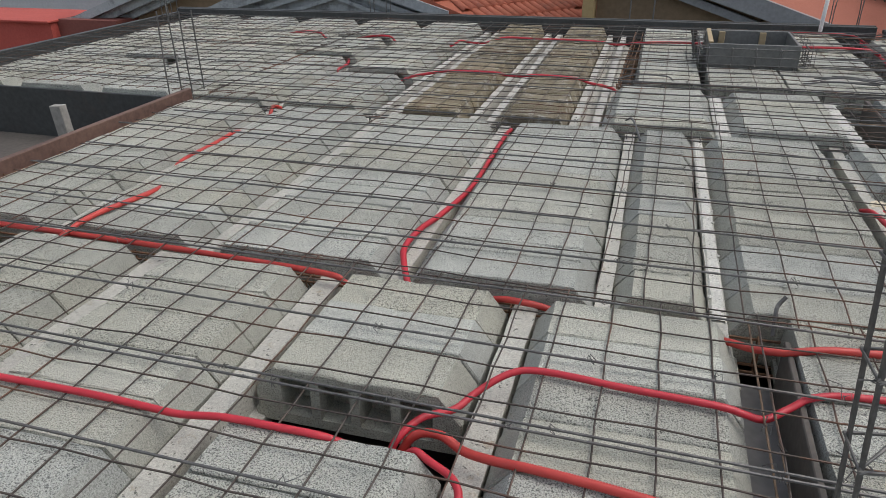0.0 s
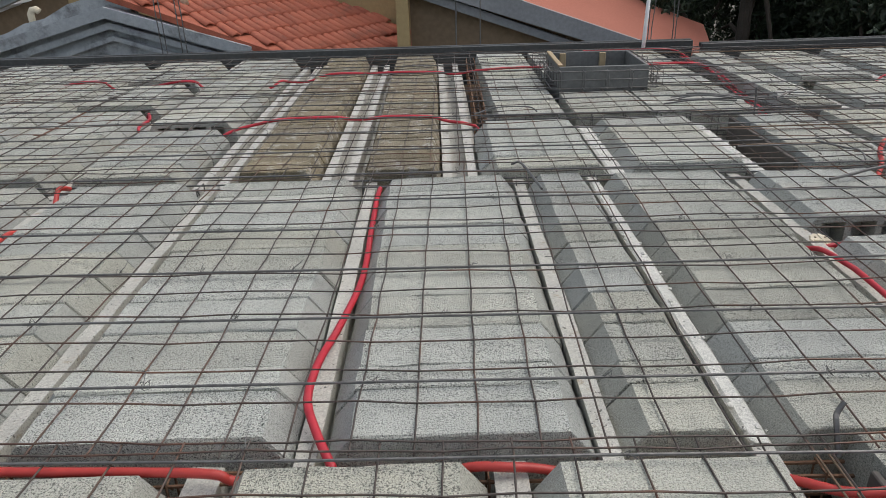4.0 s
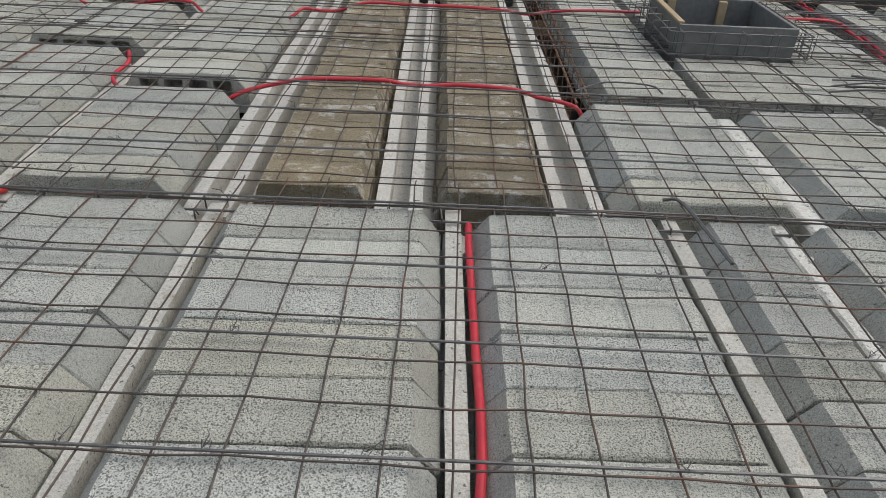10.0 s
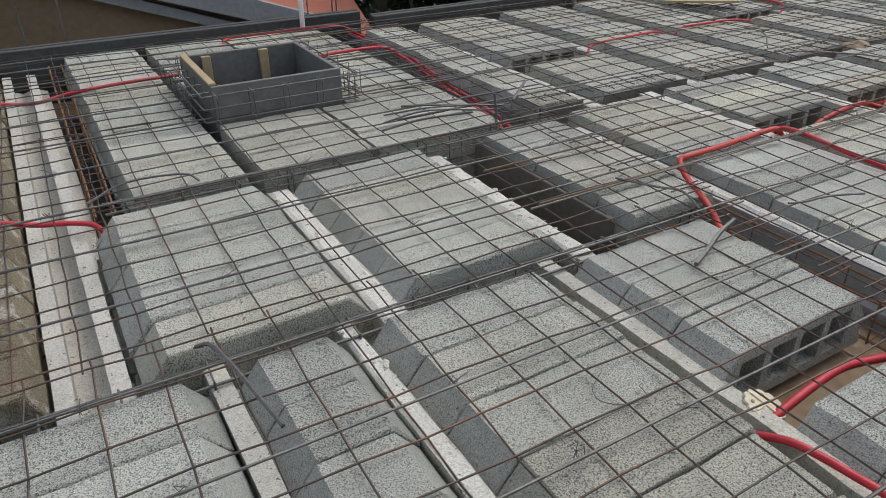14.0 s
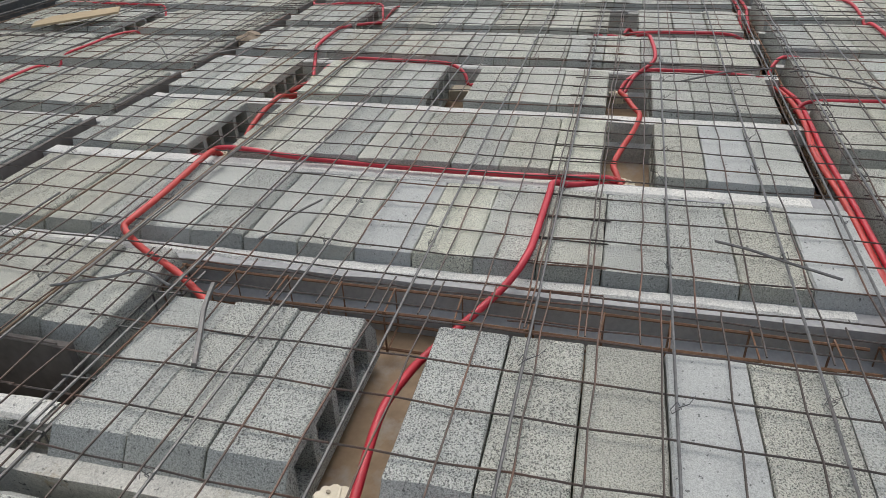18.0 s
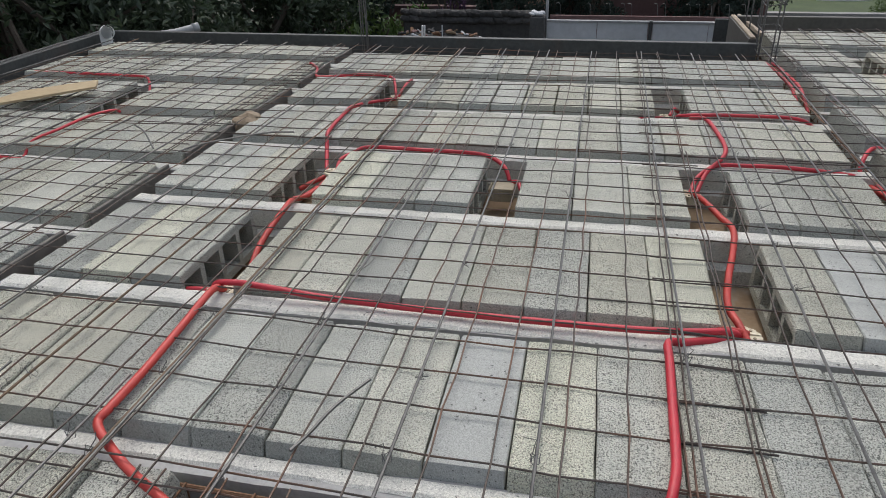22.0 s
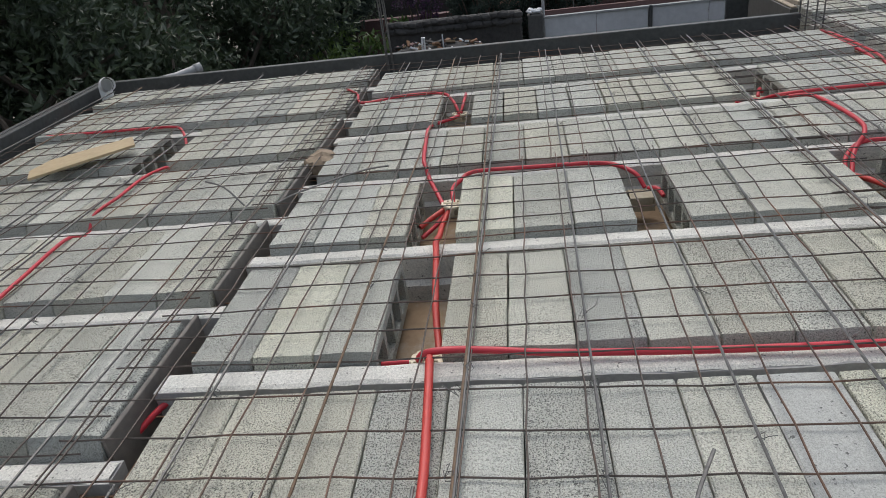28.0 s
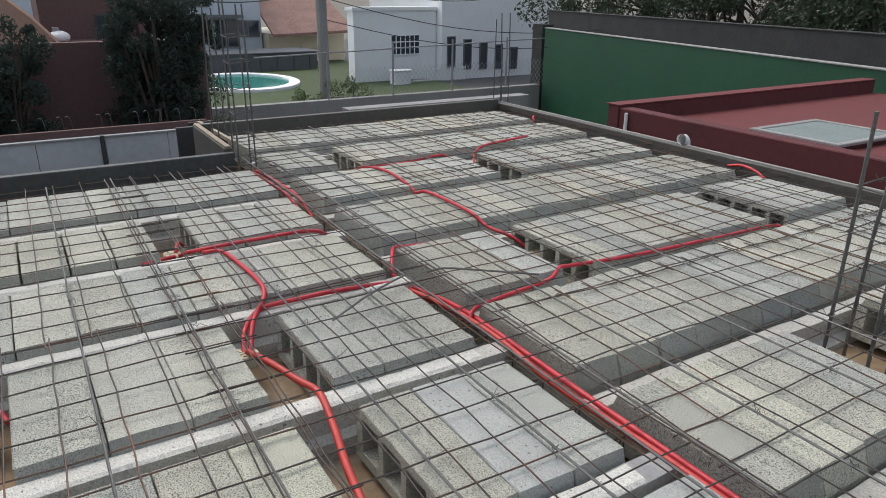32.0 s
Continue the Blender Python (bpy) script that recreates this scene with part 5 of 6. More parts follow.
def leaf_cloud(rng, centres, radii, count, size):
    """Small folded leaves spread through clumps, thicker towards the outside."""
    k = rng.integers(0, len(centres), count)
    d = rng.normal(size=(count, 3))
    d /= np.linalg.norm(d, axis=1)[:, None]
    r = radii[k] * rng.random(count) ** 0.4
    c = centres[k] + d * r[:, None] * np.array((1, 1, 0.8))
    u = rng.normal(size=(count, 3)) + np.array((0, 0, -0.4))
    u /= np.linalg.norm(u, axis=1)[:, None]
    v = np.cross(u, rng.normal(size=(count, 3)))
    v /= np.linalg.norm(v, axis=1)[:, None] + 1e-9
    s = (size * rng.uniform(0.6, 1.4, count))[:, None]
    w = np.cross(u, v) * s * 0.18
    pts = np.stack([c - u * s, c + v * s * 0.42 + w, c + u * s, c - v * s * 0.42 + w], 1).reshape(-1, 3)
    faces = [(4 * i, 4 * i + 1, 4 * i + 2) for i in range(count)] + [(4 * i, 4 * i + 2, 4 * i + 3) for i in range(count)]
    return pts.tolist(), faces


def tree_parts(seed, height, spread, leaves, size, mat, low=0.25, limbs=14):
    """A tapered trunk with limbs, and a crown of clumps with gaps between them."""
    rng = np.random.default_rng(seed)
    bm = bmesh.new()
    trunk = [(0.1 * math.sin(k * 0.9 + seed) * k / 6, 0.1 * math.cos(k * 1.1 + seed) * k / 6, height * 0.75 * k / 6) for k in range(7)]

    def taper(points, r0, r1):
        before = len(bm.verts)
        sweep(points, 1.0, 7, bm=bm)
        bm.verts.ensure_lookup_table()
        for i, p in enumerate(points):
            r = r0 + (r1 - r0) * i / (len(points) - 1)
            for v in bm.verts[before + 7 * i:before + 7 * i + 7]:
                v.co = Vector(p) + (v.co - Vector(p)) * r
    taper(trunk, 0.14 * height / 5, 0.04)
    centres, radii = [], []
    for k in range(limbs):
        t = low + (1 - low) * rng.random()
        base = Vector(trunk[min(6, 1 + int(t * 5))])
        ang = rng.random() * 6.283
        reach = spread * (0.45 + 0.55 * rng.random())
        tip = Vector((math.cos(ang) * reach, math.sin(ang) * reach, height * (low + (1 - low) * rng.random())))
        taper([base, base.lerp(tip, 0.5) + Vector((0, 0, 0.15)), tip], 0.05, 0.012)
        for q in range(4):
            centres.append(np.array(tip) + rng.normal(size=3) * spread * 0.22)
            radii.append(spread * rng.uniform(0.16, 0.36))
    me = bpy.data.meshes.new("crown")
    pts, faces = leaf_cloud(rng, np.array(centres), np.array(radii), leaves, size)
    me.from_pydata(pts, [], faces)
    me.materials.append(mat)
    return mesh_of("trunk", bm, M_BARK), me


KINDS = [tree_parts(3, 6.2, 2.0, 17000, 0.055, M_LEAF, 0.05), tree_parts(8, 5.6, 1.8, 16000, 0.055, M_LEAF, 0.05), tree_parts(14, 6.8, 2.3, 17000, 0.065, M_LEAF, 0.1), tree_parts(21, 3.0, 1.3, 5000, 0.06, M_LEAF_LIGHT, 0.05), tree_parts(31, 5.2, 0.7, 30000, 0.038, M_LEAF_DEEP, 0.05, 44), tree_parts(37, 5.0, 0.55, 9000, 0.04, M_LEAF_PURPLE, 0.1, 26)]


def tree(x, y, kind, turn, label="dense dark green broadleaf tree beyond the slab edge", z=-3.3, scale=1.0):
    ob = thing("tree", label, "tree", at=(x, y, z), turn=turn, group="trees round the building")
    ob.scale = (scale,) * 3
    trunk, crown = KINDS[kind]
    part("trunk", trunk, None, ob)
    part("crown", crown, None, ob)


for n, (x, y, kind, scale) in enumerate(((6.2, 11.0, 0, 1.0), (8.4, 10.3, 1, 1.05), (9.7, 11.6, 2, 1.0), (10.6, 8.9, 0, 1.05), (12.2, 10.2, 2, 1.0), (12.6, 7.9, 1, 1.0), (7.6, 12.6, 2, 1.0), (4.9, 13.2, 0, 1.1), (10.2, 14.2, 2, 1.1),
                                        (14.5, 12.5, 2, 1.1), (15.0, 9.0, 0, 1.15), (6.5, 16.2, 2, 1.1), (3.2, 17.5, 0, 1.2), (9.3, 18.0, 2, 1.2), (13.2, 16.0, 1, 1.3), (0.5, 20.5, 2, 1.2), (5.0, 21.0, 2, 1.2), (2.6, 14.6, 1, 1.15), (4.0, 16.0, 2, 1.2), (8.0, 14.6, 0, 1.2), (11.6, 12.2, 1, 1.2), (7.2, 18.6, 0, 1.3))):
    tree(x, y, kind, n * 67, scale=scale)
for n, (x, y) in enumerate(((-9, 24), (-12.5, 25.5), (-16, 24.5), (-20, 25), (-24, 26), (-14, 28), (-19, 29), (-28, 24), (-10.6, 27.5), (-17.2, 26.6), (-22.2, 28.2), (-7, 26))):
    tree(x, y, n % 3, n * 51, "dark tree far behind the corniced house", scale=1.3)
for n, (x, y, scale) in enumerate(((9.6, 7.6, 0.9), (9.0, 8.9, 0.9), (10.9, 7.0, 0.95), (7.4, 9.9, 0.85), (5.6, 9.6, 0.8))):
    tree(x, y, 3, n * 50, "light green leafy shrub in front of darker trees", scale=scale)

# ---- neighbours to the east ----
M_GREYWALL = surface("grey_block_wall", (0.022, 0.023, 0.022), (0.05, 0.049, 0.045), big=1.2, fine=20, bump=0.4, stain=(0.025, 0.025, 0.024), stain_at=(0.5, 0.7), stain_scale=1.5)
M_RENDERWALL = surface("grey_render_wall", (0.2, 0.2, 0.19), (0.32, 0.315, 0.30), big=1.2, fine=20, bump=0.3)
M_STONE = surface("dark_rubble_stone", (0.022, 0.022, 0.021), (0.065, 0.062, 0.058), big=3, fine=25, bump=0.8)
M_BRICKRED = surface("dark_red_wall", (0.105, 0.062, 0.058), (0.155, 0.088, 0.082), big=0.8, fine=20, bump=0.3)
panel_wall = thing("panel_fence", "pale grey sheet panels between dark posts", "fence")
for y0, y1 in ((1.834, 2.046), (2.052, 2.655), (2.7, 3.27), (3.276, 3.85)):
    part("panel", boxed(9.5, y0, -2.2, 9.53, y1, -0.265, bevel=0.004), M_PANEL, panel_wall)
part("post", boxed(9.47, 2.66, -2.4, 9.55, 2.695, -0.24, bevel=0.004), M_FORM, panel_wall)
part("dark_board", boxed(9.49, 1.56, -2.4, 9.53, 1.825, -0.185, bevel=0.004), M_FORM, panel_wall, "dark steel end board")
part("rail", boxed(9.48, 1.83, -0.264, 9.55, 3.85, -0.246), M_FASCIA, panel_wall)
M_PIER = surface("dark_damp_concrete", (0.05, 0.05, 0.047), (0.095, 0.093, 0.087), big=3, fine=30, bump=0.4)
pier = thing("wall_pier", "dark concrete pier with a broken pale cap", "pier", at=(9.5, 3.955, -3.3))
part("shaft", boxed(-0.1, -0.085, 0, 0.1, 0.085, 3.1, bevel=0.012), M_PIER, pier)
rng = random.Random(9)
for k in range(9):
    ob = part("cap_lump", boxed(-0.035, -0.025, -0.012, 0.03, 0.028, 0.014, bevel=0.009), M_PANEL, pier)
    ob.matrix_basis = pose(rng.uniform(-0.07, 0.07), -0.06 + k * 0.016, 3.12 + rng.uniform(0, 0.02), rng.uniform(-20, 20), rng.uniform(-20, 20), rng.uniform(0, 90))
lamp_post = thing("thin_mast", "thin grey mast with bracket hooks", "mast", at=(9.6, 3.86, -0.6))
part("shaft", sweep([(0, 0, 0), (0, 0, 3.0)], 0.018, 8), M_FASCIA, lamp_post)
for z in (0.95, 1.35):
    part("hook", sweep(smooth_line([(0, 0, z), (0, -0.12, z + 0.08), (0, -0.16, z + 0.02), (0, -0.1, z - 0.04)], 4), 0.006, 5), M_PVC, lamp_post)
rubble = thing("rubble_wall", "dark damp wall with rough stones along its top", "wall")
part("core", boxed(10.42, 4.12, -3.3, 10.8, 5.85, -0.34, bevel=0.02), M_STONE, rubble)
rng = random.Random(4)
for k in range(36):
    bm = bmesh.new()
    bmesh.ops.create_icosphere(bm, subdivisions=2, radius=1.0)
    for v in bm.verts:
        v.co = Vector((v.co.x * 0.05, v.co.y * rng.uniform(0.075, 0.085), v.co.z * 0.048)) * (1 + 0.25 * noise.noise(v.co * 2.2 + Vector((k, 0, 0))))
    ob = part("stone", bm, M_STONE, rubble)
    ob.matrix_basis = pose(10.41 + rng.uniform(-0.01, 0.02), 4.18 + (k % 18) * 0.095 + rng.uniform(-0.02, 0.02), -0.33 - (k // 18) * 0.085 + rng.uniform(-0.015, 0.01), rng.uniform(-15, 15), 0, 0)
debris = thing("debris_heap", "low heap of brown and pale building scraps", "debris")
bm = bmesh.new()
bmesh.ops.create_grid(bm, x_segments=10, y_segments=20, size=1.0)
for v in bm.verts:
    crest = max(0.0, 1 - v.co.x ** 2) * max(0.0, 1 - v.co.y ** 4)
    v.co = Vector((9.1 + v.co.x * 0.4, 5.1 + v.co.y * 0.75, -0.75 + 0.4 * crest + 0.05 * noise.noise(v.co * 6)))
part("mound", bm, M_STONE, debris)
for k in range(170):
    s1 = rng.uniform(0.015, 0.06)
    u, w = rng.uniform(-0.75, 0.75), rng.uniform(-0.8, 0.8)
    ob = part("scrap", boxed(-s1, -s1 * 0.4, -s1 * 0.22, s1, s1 * 0.4, s1 * 0.22, bevel=0.003), (M_RUST, M_STONE, M_BROWN, M_PIER, M_PANEL, M_RUST, M_BRICKRED)[k % 7], debris)
    ob.matrix_basis = pose(9.1 + u * 0.4, 5.1 + w * 0.75, -0.74 + 0.4 * (1 - u * u) * (1 - w ** 4) + rng.uniform(0, 0.04), rng.uniform(-35, 35), rng.uniform(-35, 35), rng.uniform(0, 180))
for y in (5.165, 5.19):
    ob = part("white_offcut", boxed(-0.012, -0.01, -0.08, 0.012, 0.01, 0.07, bevel=0.002), M_PVC, debris, "white plastic offcut standing in the heap")
    ob.matrix_basis = pose(8.86, y, -0.29, 3, -6, 10)
part("stake", sweep([(8.88, 4.96, -0.5), (8.88, 4.965, -0.215)], 0.008, 6), M_PANEL, debris)
tagged(part("boundary_wall_east", boxed(14, 0.56, -3.3, 14.2, 3.4, 0.36), M_BRICKRED), "dark red boundary wall topped with wire", "wall", kind="structure")
tagged(part("boundary_wall_east_low", boxed(14, 3.402, -3.3, 14.2, 7.4, -0.78), M_BRICKRED), "lower stretch of the dark red boundary wall", "wall", kind="structure")
tagged(part("boundary_wall_garden", boxed(18, 3.5, -3.3, 18.2, 9.5, -0.33), M_GREYWALL), "dark grey garden wall behind the trees", "wall", kind="structure")
tagged(part("garden_wall_coping", boxed(17.96, 3.5, -0.329, 18.24, 9.5, -0.29), M_GREYWALL), "grey coping on the garden wall", "trim", kind="structure")
orange_house = thing("orange_house", "red-orange painted house behind the garden trees", "house")
part("wall", boxed(22, 4.4, -3.3, 26, 9.6, 1.4), surface("red_orange_paint", (0.34, 0.075, 0.05), (0.46, 0.12, 0.085), big=0.8, fine=12, bump=0.15), orange_house)
part("roof", boxed(21.8, 4.3, 1.401, 26.2, 9.7, 1.52, bevel=0.02), M_RENDERWALL, orange_house)
tagged(part("boundary_wall_low", boxed(11.5, 1.2, -3.3, 11.57, 3.96, -0.515), M_BRICKRED), "low dark red wall topped with curled wire", "wall", kind="structure")
curl = thing("razor_wire", "thin curled wire along the low red wall", "wire")
for k in (0, 1, 3, 4, 5, 7, 8, 10, 11, 12, 14, 17):
    y = 1.35 + k * 0.145 + rng.uniform(-0.04, 0.04)
    part("curl", sweep(smooth_line([(11.56, y, -0.52), (11.53, y + 0.01, -0.40), (11.52, y + 0.03, -0.345), (11.52, y + 0.07, -0.35)], 3), 0.0028, 4), M_RENDERWALL, curl)
corner_box = thing("corner_shutter", "dark boarded corner form with a pale diagonal brace", "formwork", at=(8.5, 1.5, -0.85))
part("board", boxed(0, 0, 0, 0.04, 0.63, 0.8, bevel=0.004), M_FORM, corner_box)
part("cleat", boxed(-0.05, 0.36, 0, -0.002, 0.42, 0.78, bevel=0.004), M_SHADE, corner_box)
part("brace", sweep([(-0.02, 0.43, 0.84), (-1.55, 0.5, 0.94)], 0.02, 4), M_TIMBER, corner_box, "pale timber brace")
for x, y, kind, scale, turn in ((13.2, 1.5, 4, 0.88, 30), (13.4, 1.36, 4, 0.86, 140), (13.2, 3.5, 4, 0.76, 80), (13.1, 3.9, 4, 0.7, 200), (13.1, 4.75, 4, 0.68, 10), (13.3, 7.2, 4, 0.75, 200), (12.9, 5.75, 5, 0.66, 30)):
    tree(x, y, kind, turn, "dark green garden tree behind the red wall", scale=scale)

# ---- far side: pool garden, street, white houses ----
M_LAWN = surface("garden_grass", (0.03, 0.05, 0.015), (0.07, 0.10, 0.03), big=1, fine=30, bump=0.6)
M_WATER = bpy.data.materials.new("pool_water")
M_WATER.use_nodes = True
M_WATER.node_tree.nodes["Principled BSDF"].inputs["Base Color"].default_value = (0.05, 0.26, 0.22, 1)
M_WATER.node_tree.nodes["Principled BSDF"].inputs["Roughness"].default_value = 0.12
M_WATER.node_tree.nodes["Principled BSDF"].inputs["IOR"].default_value = 1.33
M_GLASS = bpy.data.materials.new("dark_window_glass")
M_GLASS.use_nodes = True
M_GLASS.node_tree.nodes["Principled BSDF"].inputs["Base Color"].default_value = (0.05, 0.06, 0.075, 1)
M_GLASS.node_tree.nodes["Principled BSDF"].inputs["Roughness"].default_value = 0.08
M_ASPHALT = surface("street_asphalt", (0.05, 0.05, 0.052), (0.09, 0.09, 0.09), big=1, fine=20, bump=0.3)
M_GREEN = surface("green_painted_wall", (0.005, 0.054, 0.024), (0.009, 0.077, 0.034), big=0.5, fine=12, bump=0.1, rough=0.6, stain=(0.004, 0.054, 0.024), stain_at=(0.5, 0.8), stain_scale=0.8)
M_RED = surface("red_roof_coating", (0.115, 0.023, 0.022), (0.16, 0.034, 0.032), big=0.7, fine=14, bump=0.15, stain=(0.10, 0.022, 0.022), stain_at=(0.55, 0.8), stain_scale=1.1)
# darker copy of the roof red: shade of the upright faces in the colour
M_REDDARK = surface("shaded_red_wall_coating", (0.075, 0.016, 0.018), (0.115, 0.025, 0.026), big=0.7, fine=14, bump=0.15, stain=(0.05, 0.013, 0.014), stain_at=(0.55, 0.8), stain_scale=1.1)

lawn = tagged(part("lawn", boxed(24, -14, -3.3, 48, 2, -3.02), M_LAWN), "green garden grass round the pool", "grass", kind="structure")
street = tagged(part("road", boxed(24, -60, -3.3, 60, -14.01, -3.1), M_ASPHALT), "grey street beyond the garden", "road", kind="structure")
pool = thing("swimming_pool", "round swimming pool with turquoise water and white coping", "pool", at=(34.6, -5.55, -3.02))
bm = bmesh.new()
N = 40
ring = lambda r, z: [bm.verts.new((r * 1.5 * math.cos(2 * math.pi * k / N), r * 1.12 * math.sin(2 * math.pi * k / N), z)) for k in range(N)]
loops = [ring(1.85, -0.02), ring(1.85, 0.12), ring(2.25, 0.12), ring(2.25, -0.02)]
for a, b in zip(loops, loops[1:]):
    for k in range(N):
        bm.faces.new((a[k], a[(k + 1) % N], b[(k + 1) % N], b[k]))
bmesh.ops.recalc_face_normals(bm, faces=bm.faces)
part("coping", bm, M_WHITEWALL, pool, "white pool coping")
bm = bmesh.new()
bm.faces.new([bm.verts.new((2.78 * math.cos(2 * math.pi * k / N), 2.075 * math.sin(2 * math.pi * k / N), 0.05)) for k in range(N)])
part("water", bm, M_WATER, pool, "still turquoise water")
tagged(part("boundary_wall_street", boxed(20, -11.3, -3.3, 20.25, 1.5, -1.75), M_RENDERWALL), "low grey rendered garden wall", "wall", kind="structure")
ledge = tagged(part("wall_ledge", boxed(16.4, -8.1, -3.3, 16.8, -3.0, -1.42), M_RENDERWALL), "pale ledge along the boundary", "wall", kind="structure")

fence = thing("mesh_fence", "thin grey wire fence on the garden wall", "fence")
for k in range(6):
    part("post", sweep([(20.1, -4.0 - k * 2.0, -1.76), (20.1, -4.0 - k * 2.0, -0.25)], 0.03, 6), M_FASCIA, fence)
part("top_rail", sweep([(20.1, -2.0, -0.55), (20.1, -14.0, -0.25)], 0.02, 6), M_FASCIA, fence)
bm = bmesh.new()
for k in range(70):
    for s in (-1, 1):
        y = -4.0 - k * 0.145
        sweep([(20.1, y, -1.75), (20.1, y + s * 0.6, -0.95)], 0.004, 3, bm=bm)
part("netting", bm, M_FASCIA, fence)


def window(parent, x, y0, y1, z0, z1, bars=(0, 0), frame_mat=None):
    """A window on a wall that faces -x: frame, pane and glazing bars."""
    fm = frame_mat or M_WHITEWALL
    w = part("window", boxed(x - 0.04, y0, z0, x - 0.002, y1, z1), M_GLASS, parent)
    for a, b, c, d in ((y0 - 0.06, z0 - 0.06, y1 + 0.06, z0), (y0 - 0.06, z1, y1 + 0.06, z1 + 0.06), (y0 - 0.06, z0, y0, z1), (y1, z0, y1 + 0.06, z1)):
        part("frame", boxed(x - 0.08, a, b, x - 0.002, c, d), fm, w)
    for k in range(1, bars[0]):
        y = y0 + (y1 - y0) * k / bars[0]
        part("bar", boxed(x - 0.06, y - 0.03, z0, x - 0.041, y + 0.03, z1), fm, w)
    for k in range(1, bars[1]):
        z = z0 + (z1 - z0) * k / bars[1]
        part("bar", boxed(x - 0.062, y0, z - 0.03, x - 0.041, y1, z + 0.03), fm, w)


M_DARKFRAME = surface("grey_window_surround", (0.10, 0.11, 0.12), (0.17, 0.18, 0.19), big=2, fine=20, bump=0.1)
white_house = thing("white_house", "white two-part house with a barred window and slot windows", "house")
part("wall", boxed(42, -20.2, -4.6, 42.9, -14.5, -0.15), M_WHITEWALL, white_house)
part("parapet", boxed(41.9, -20.25, -0.149, 43.0, -14.4, 0.05), M_WHITEWALL, white_house)
part("wall", boxed(41.4, -30.0, -4.6, 52, -20.3, 6.0), M_WHITEWALL, white_house)
window(white_house, 42, -18.95, -17.0, -2.75, -1.65, (6, 3))
for k in range(5):
    y = -20.75 - k * 1.25
    window(white_house, 41.4, y - 0.5, y, -3.75 - 0.05 * k, -1.8 - 0.2 * k, frame_mat=M_DARKFRAME)
# the street side lies a little nearer than the tiled house
white_house.scale = (0.76,) * 3
white_house.location = (0.420, 0.793, 0.284)
railing = thing("white_railing", "white metal railing in front of the white house", "railing", at=(31.2, 0, -3.05))
for z in (0.08, 0.55):
    part("rail", boxed(-0.02, -15.6, z, 0.02, -12.6, z + 0.04), M_WHITEWALL, railing)
for k in range(25):
    part("bar", boxed(-0.014, -15.6 + k * 0.124, 0.0, 0.014, -15.57 + k * 0.124, 0.68), M_WHITEWALL, railing)
cabinet = thing("meter_cabinet", "white utility cabinet by the railing", "cabinet", at=(31.0, -11.9, -3.05))
part("body", boxed(-0.25, -0.42, 0, 0.25, 0.42, 0.62, bevel=0.03), M_WHITEWALL, cabinet)
part("top", boxed(-0.3, -0.47, 0.621, 0.3, 0.47, 0.68, bevel=0.02), M_WHITEWALL, cabinet)
tiled_house = thing("far_tiled_house", "pale house with a sloping brown tile roof", "house")
part("wall", boxed(43, -14.3, -3.3, 50, -9.6, -1.4), M_CREAM, tiled_house)
bm = bmesh.new()
vs = [bm.verts.new(p) for p in ((41.5, -9.4, -1.5), (41.5, -14.4, -1.35), (48, -14.4, 1.2), (48, -9.8, 1.0))]
f = bm.faces.new(vs)
bmesh.ops.recalc_face_normals(bm, faces=bm.faces)
ext = bmesh.ops.extrude_face_region(bm, geom=[f])["geom"]
bmesh.ops.translate(bm, vec=(0, 0, 0.15), verts=[v for v in ext if isinstance(v, bmesh.types.BMVert)])
part("roof", bm, surface("brown_clay_tile", (0.17, 0.095, 0.075), (0.30, 0.18, 0.145), big=1.5, fine=8, bump=0.8), tiled_house)
blue_house = thing("grey_blue_house", "pale grey-blue house with dark windows", "house")
part("wall", boxed(44, -9.5, -3.3, 54, 6.0, 3.5), surface("pale_blue_paint", (0.42, 0.47, 0.53), (0.56, 0.61, 0.66), big=0.6, fine=10, bump=0.1), blue_house)
for y, z0, z1 in ((-8.1, -2.1, -0.7), (-6.6, -1.9, -0.7), (-9.3, -1.55, -0.75), (-6.6, 0.1, 0.8)):
    window(blue_house, 44, y, y + 1.2, z0, z1, (2, 1), M_DARKFRAME)
part("awning", boxed(43.2, -8.3, -0.52, 44, -5.2, -0.36), M_DARKFRAME, blue_house)
M_SLATE = surface("dark_slate_paint", (0.07, 0.078, 0.088), (0.12, 0.13, 0.145), big=0.8, fine=15, bump=0.15)
low_roof = thing("long_low_shed", "long dark-roofed shed behind the garden", "shed")
part("wall", boxed(38.9, -10.9, -3.3, 39.3, -2.6, -2.15), M_SLATE, low_roof)
part("roof", boxed(38.8, -11.0, -2.149, 41.5, -2.5, -2.08, bevel=0.01), M_SLATE, low_roof)
for k in range(9):
    part("panel_joint", boxed(38.86, -10.5 + k * 0.9, -3.28, 38.899, -10.46 + k * 0.9, -2.2), M_FORM, low_roof)
pole = thing("utility_pole", "grey concrete utility pole with cables", "pole", at=(22, -4.65, -3.3))
part("shaft", sweep([(0, 0, 0), (0, 0, 3), (0, 0, 7)], 0.16, 10), M_RENDERWALL, pole)
for k, (a, b) in enumerate((((0, 0, 4.6), (8, -14, 4.4)), ((0, 0, 4.2), (-3, -9, 3.3)), ((0, 0, 4.4), (-8, 8, 4.9)), ((0, 0, 3.6), (-3, -9, 2.9)))):
    a, b = Vector(a), Vector(b)
    part("cable", sweep([a.lerp(b, t / 12) - Vector((0, 0, 0.5 * math.sin(math.pi * t / 12))) for t in range(13)], 0.016, 4), M_FORM, pole)
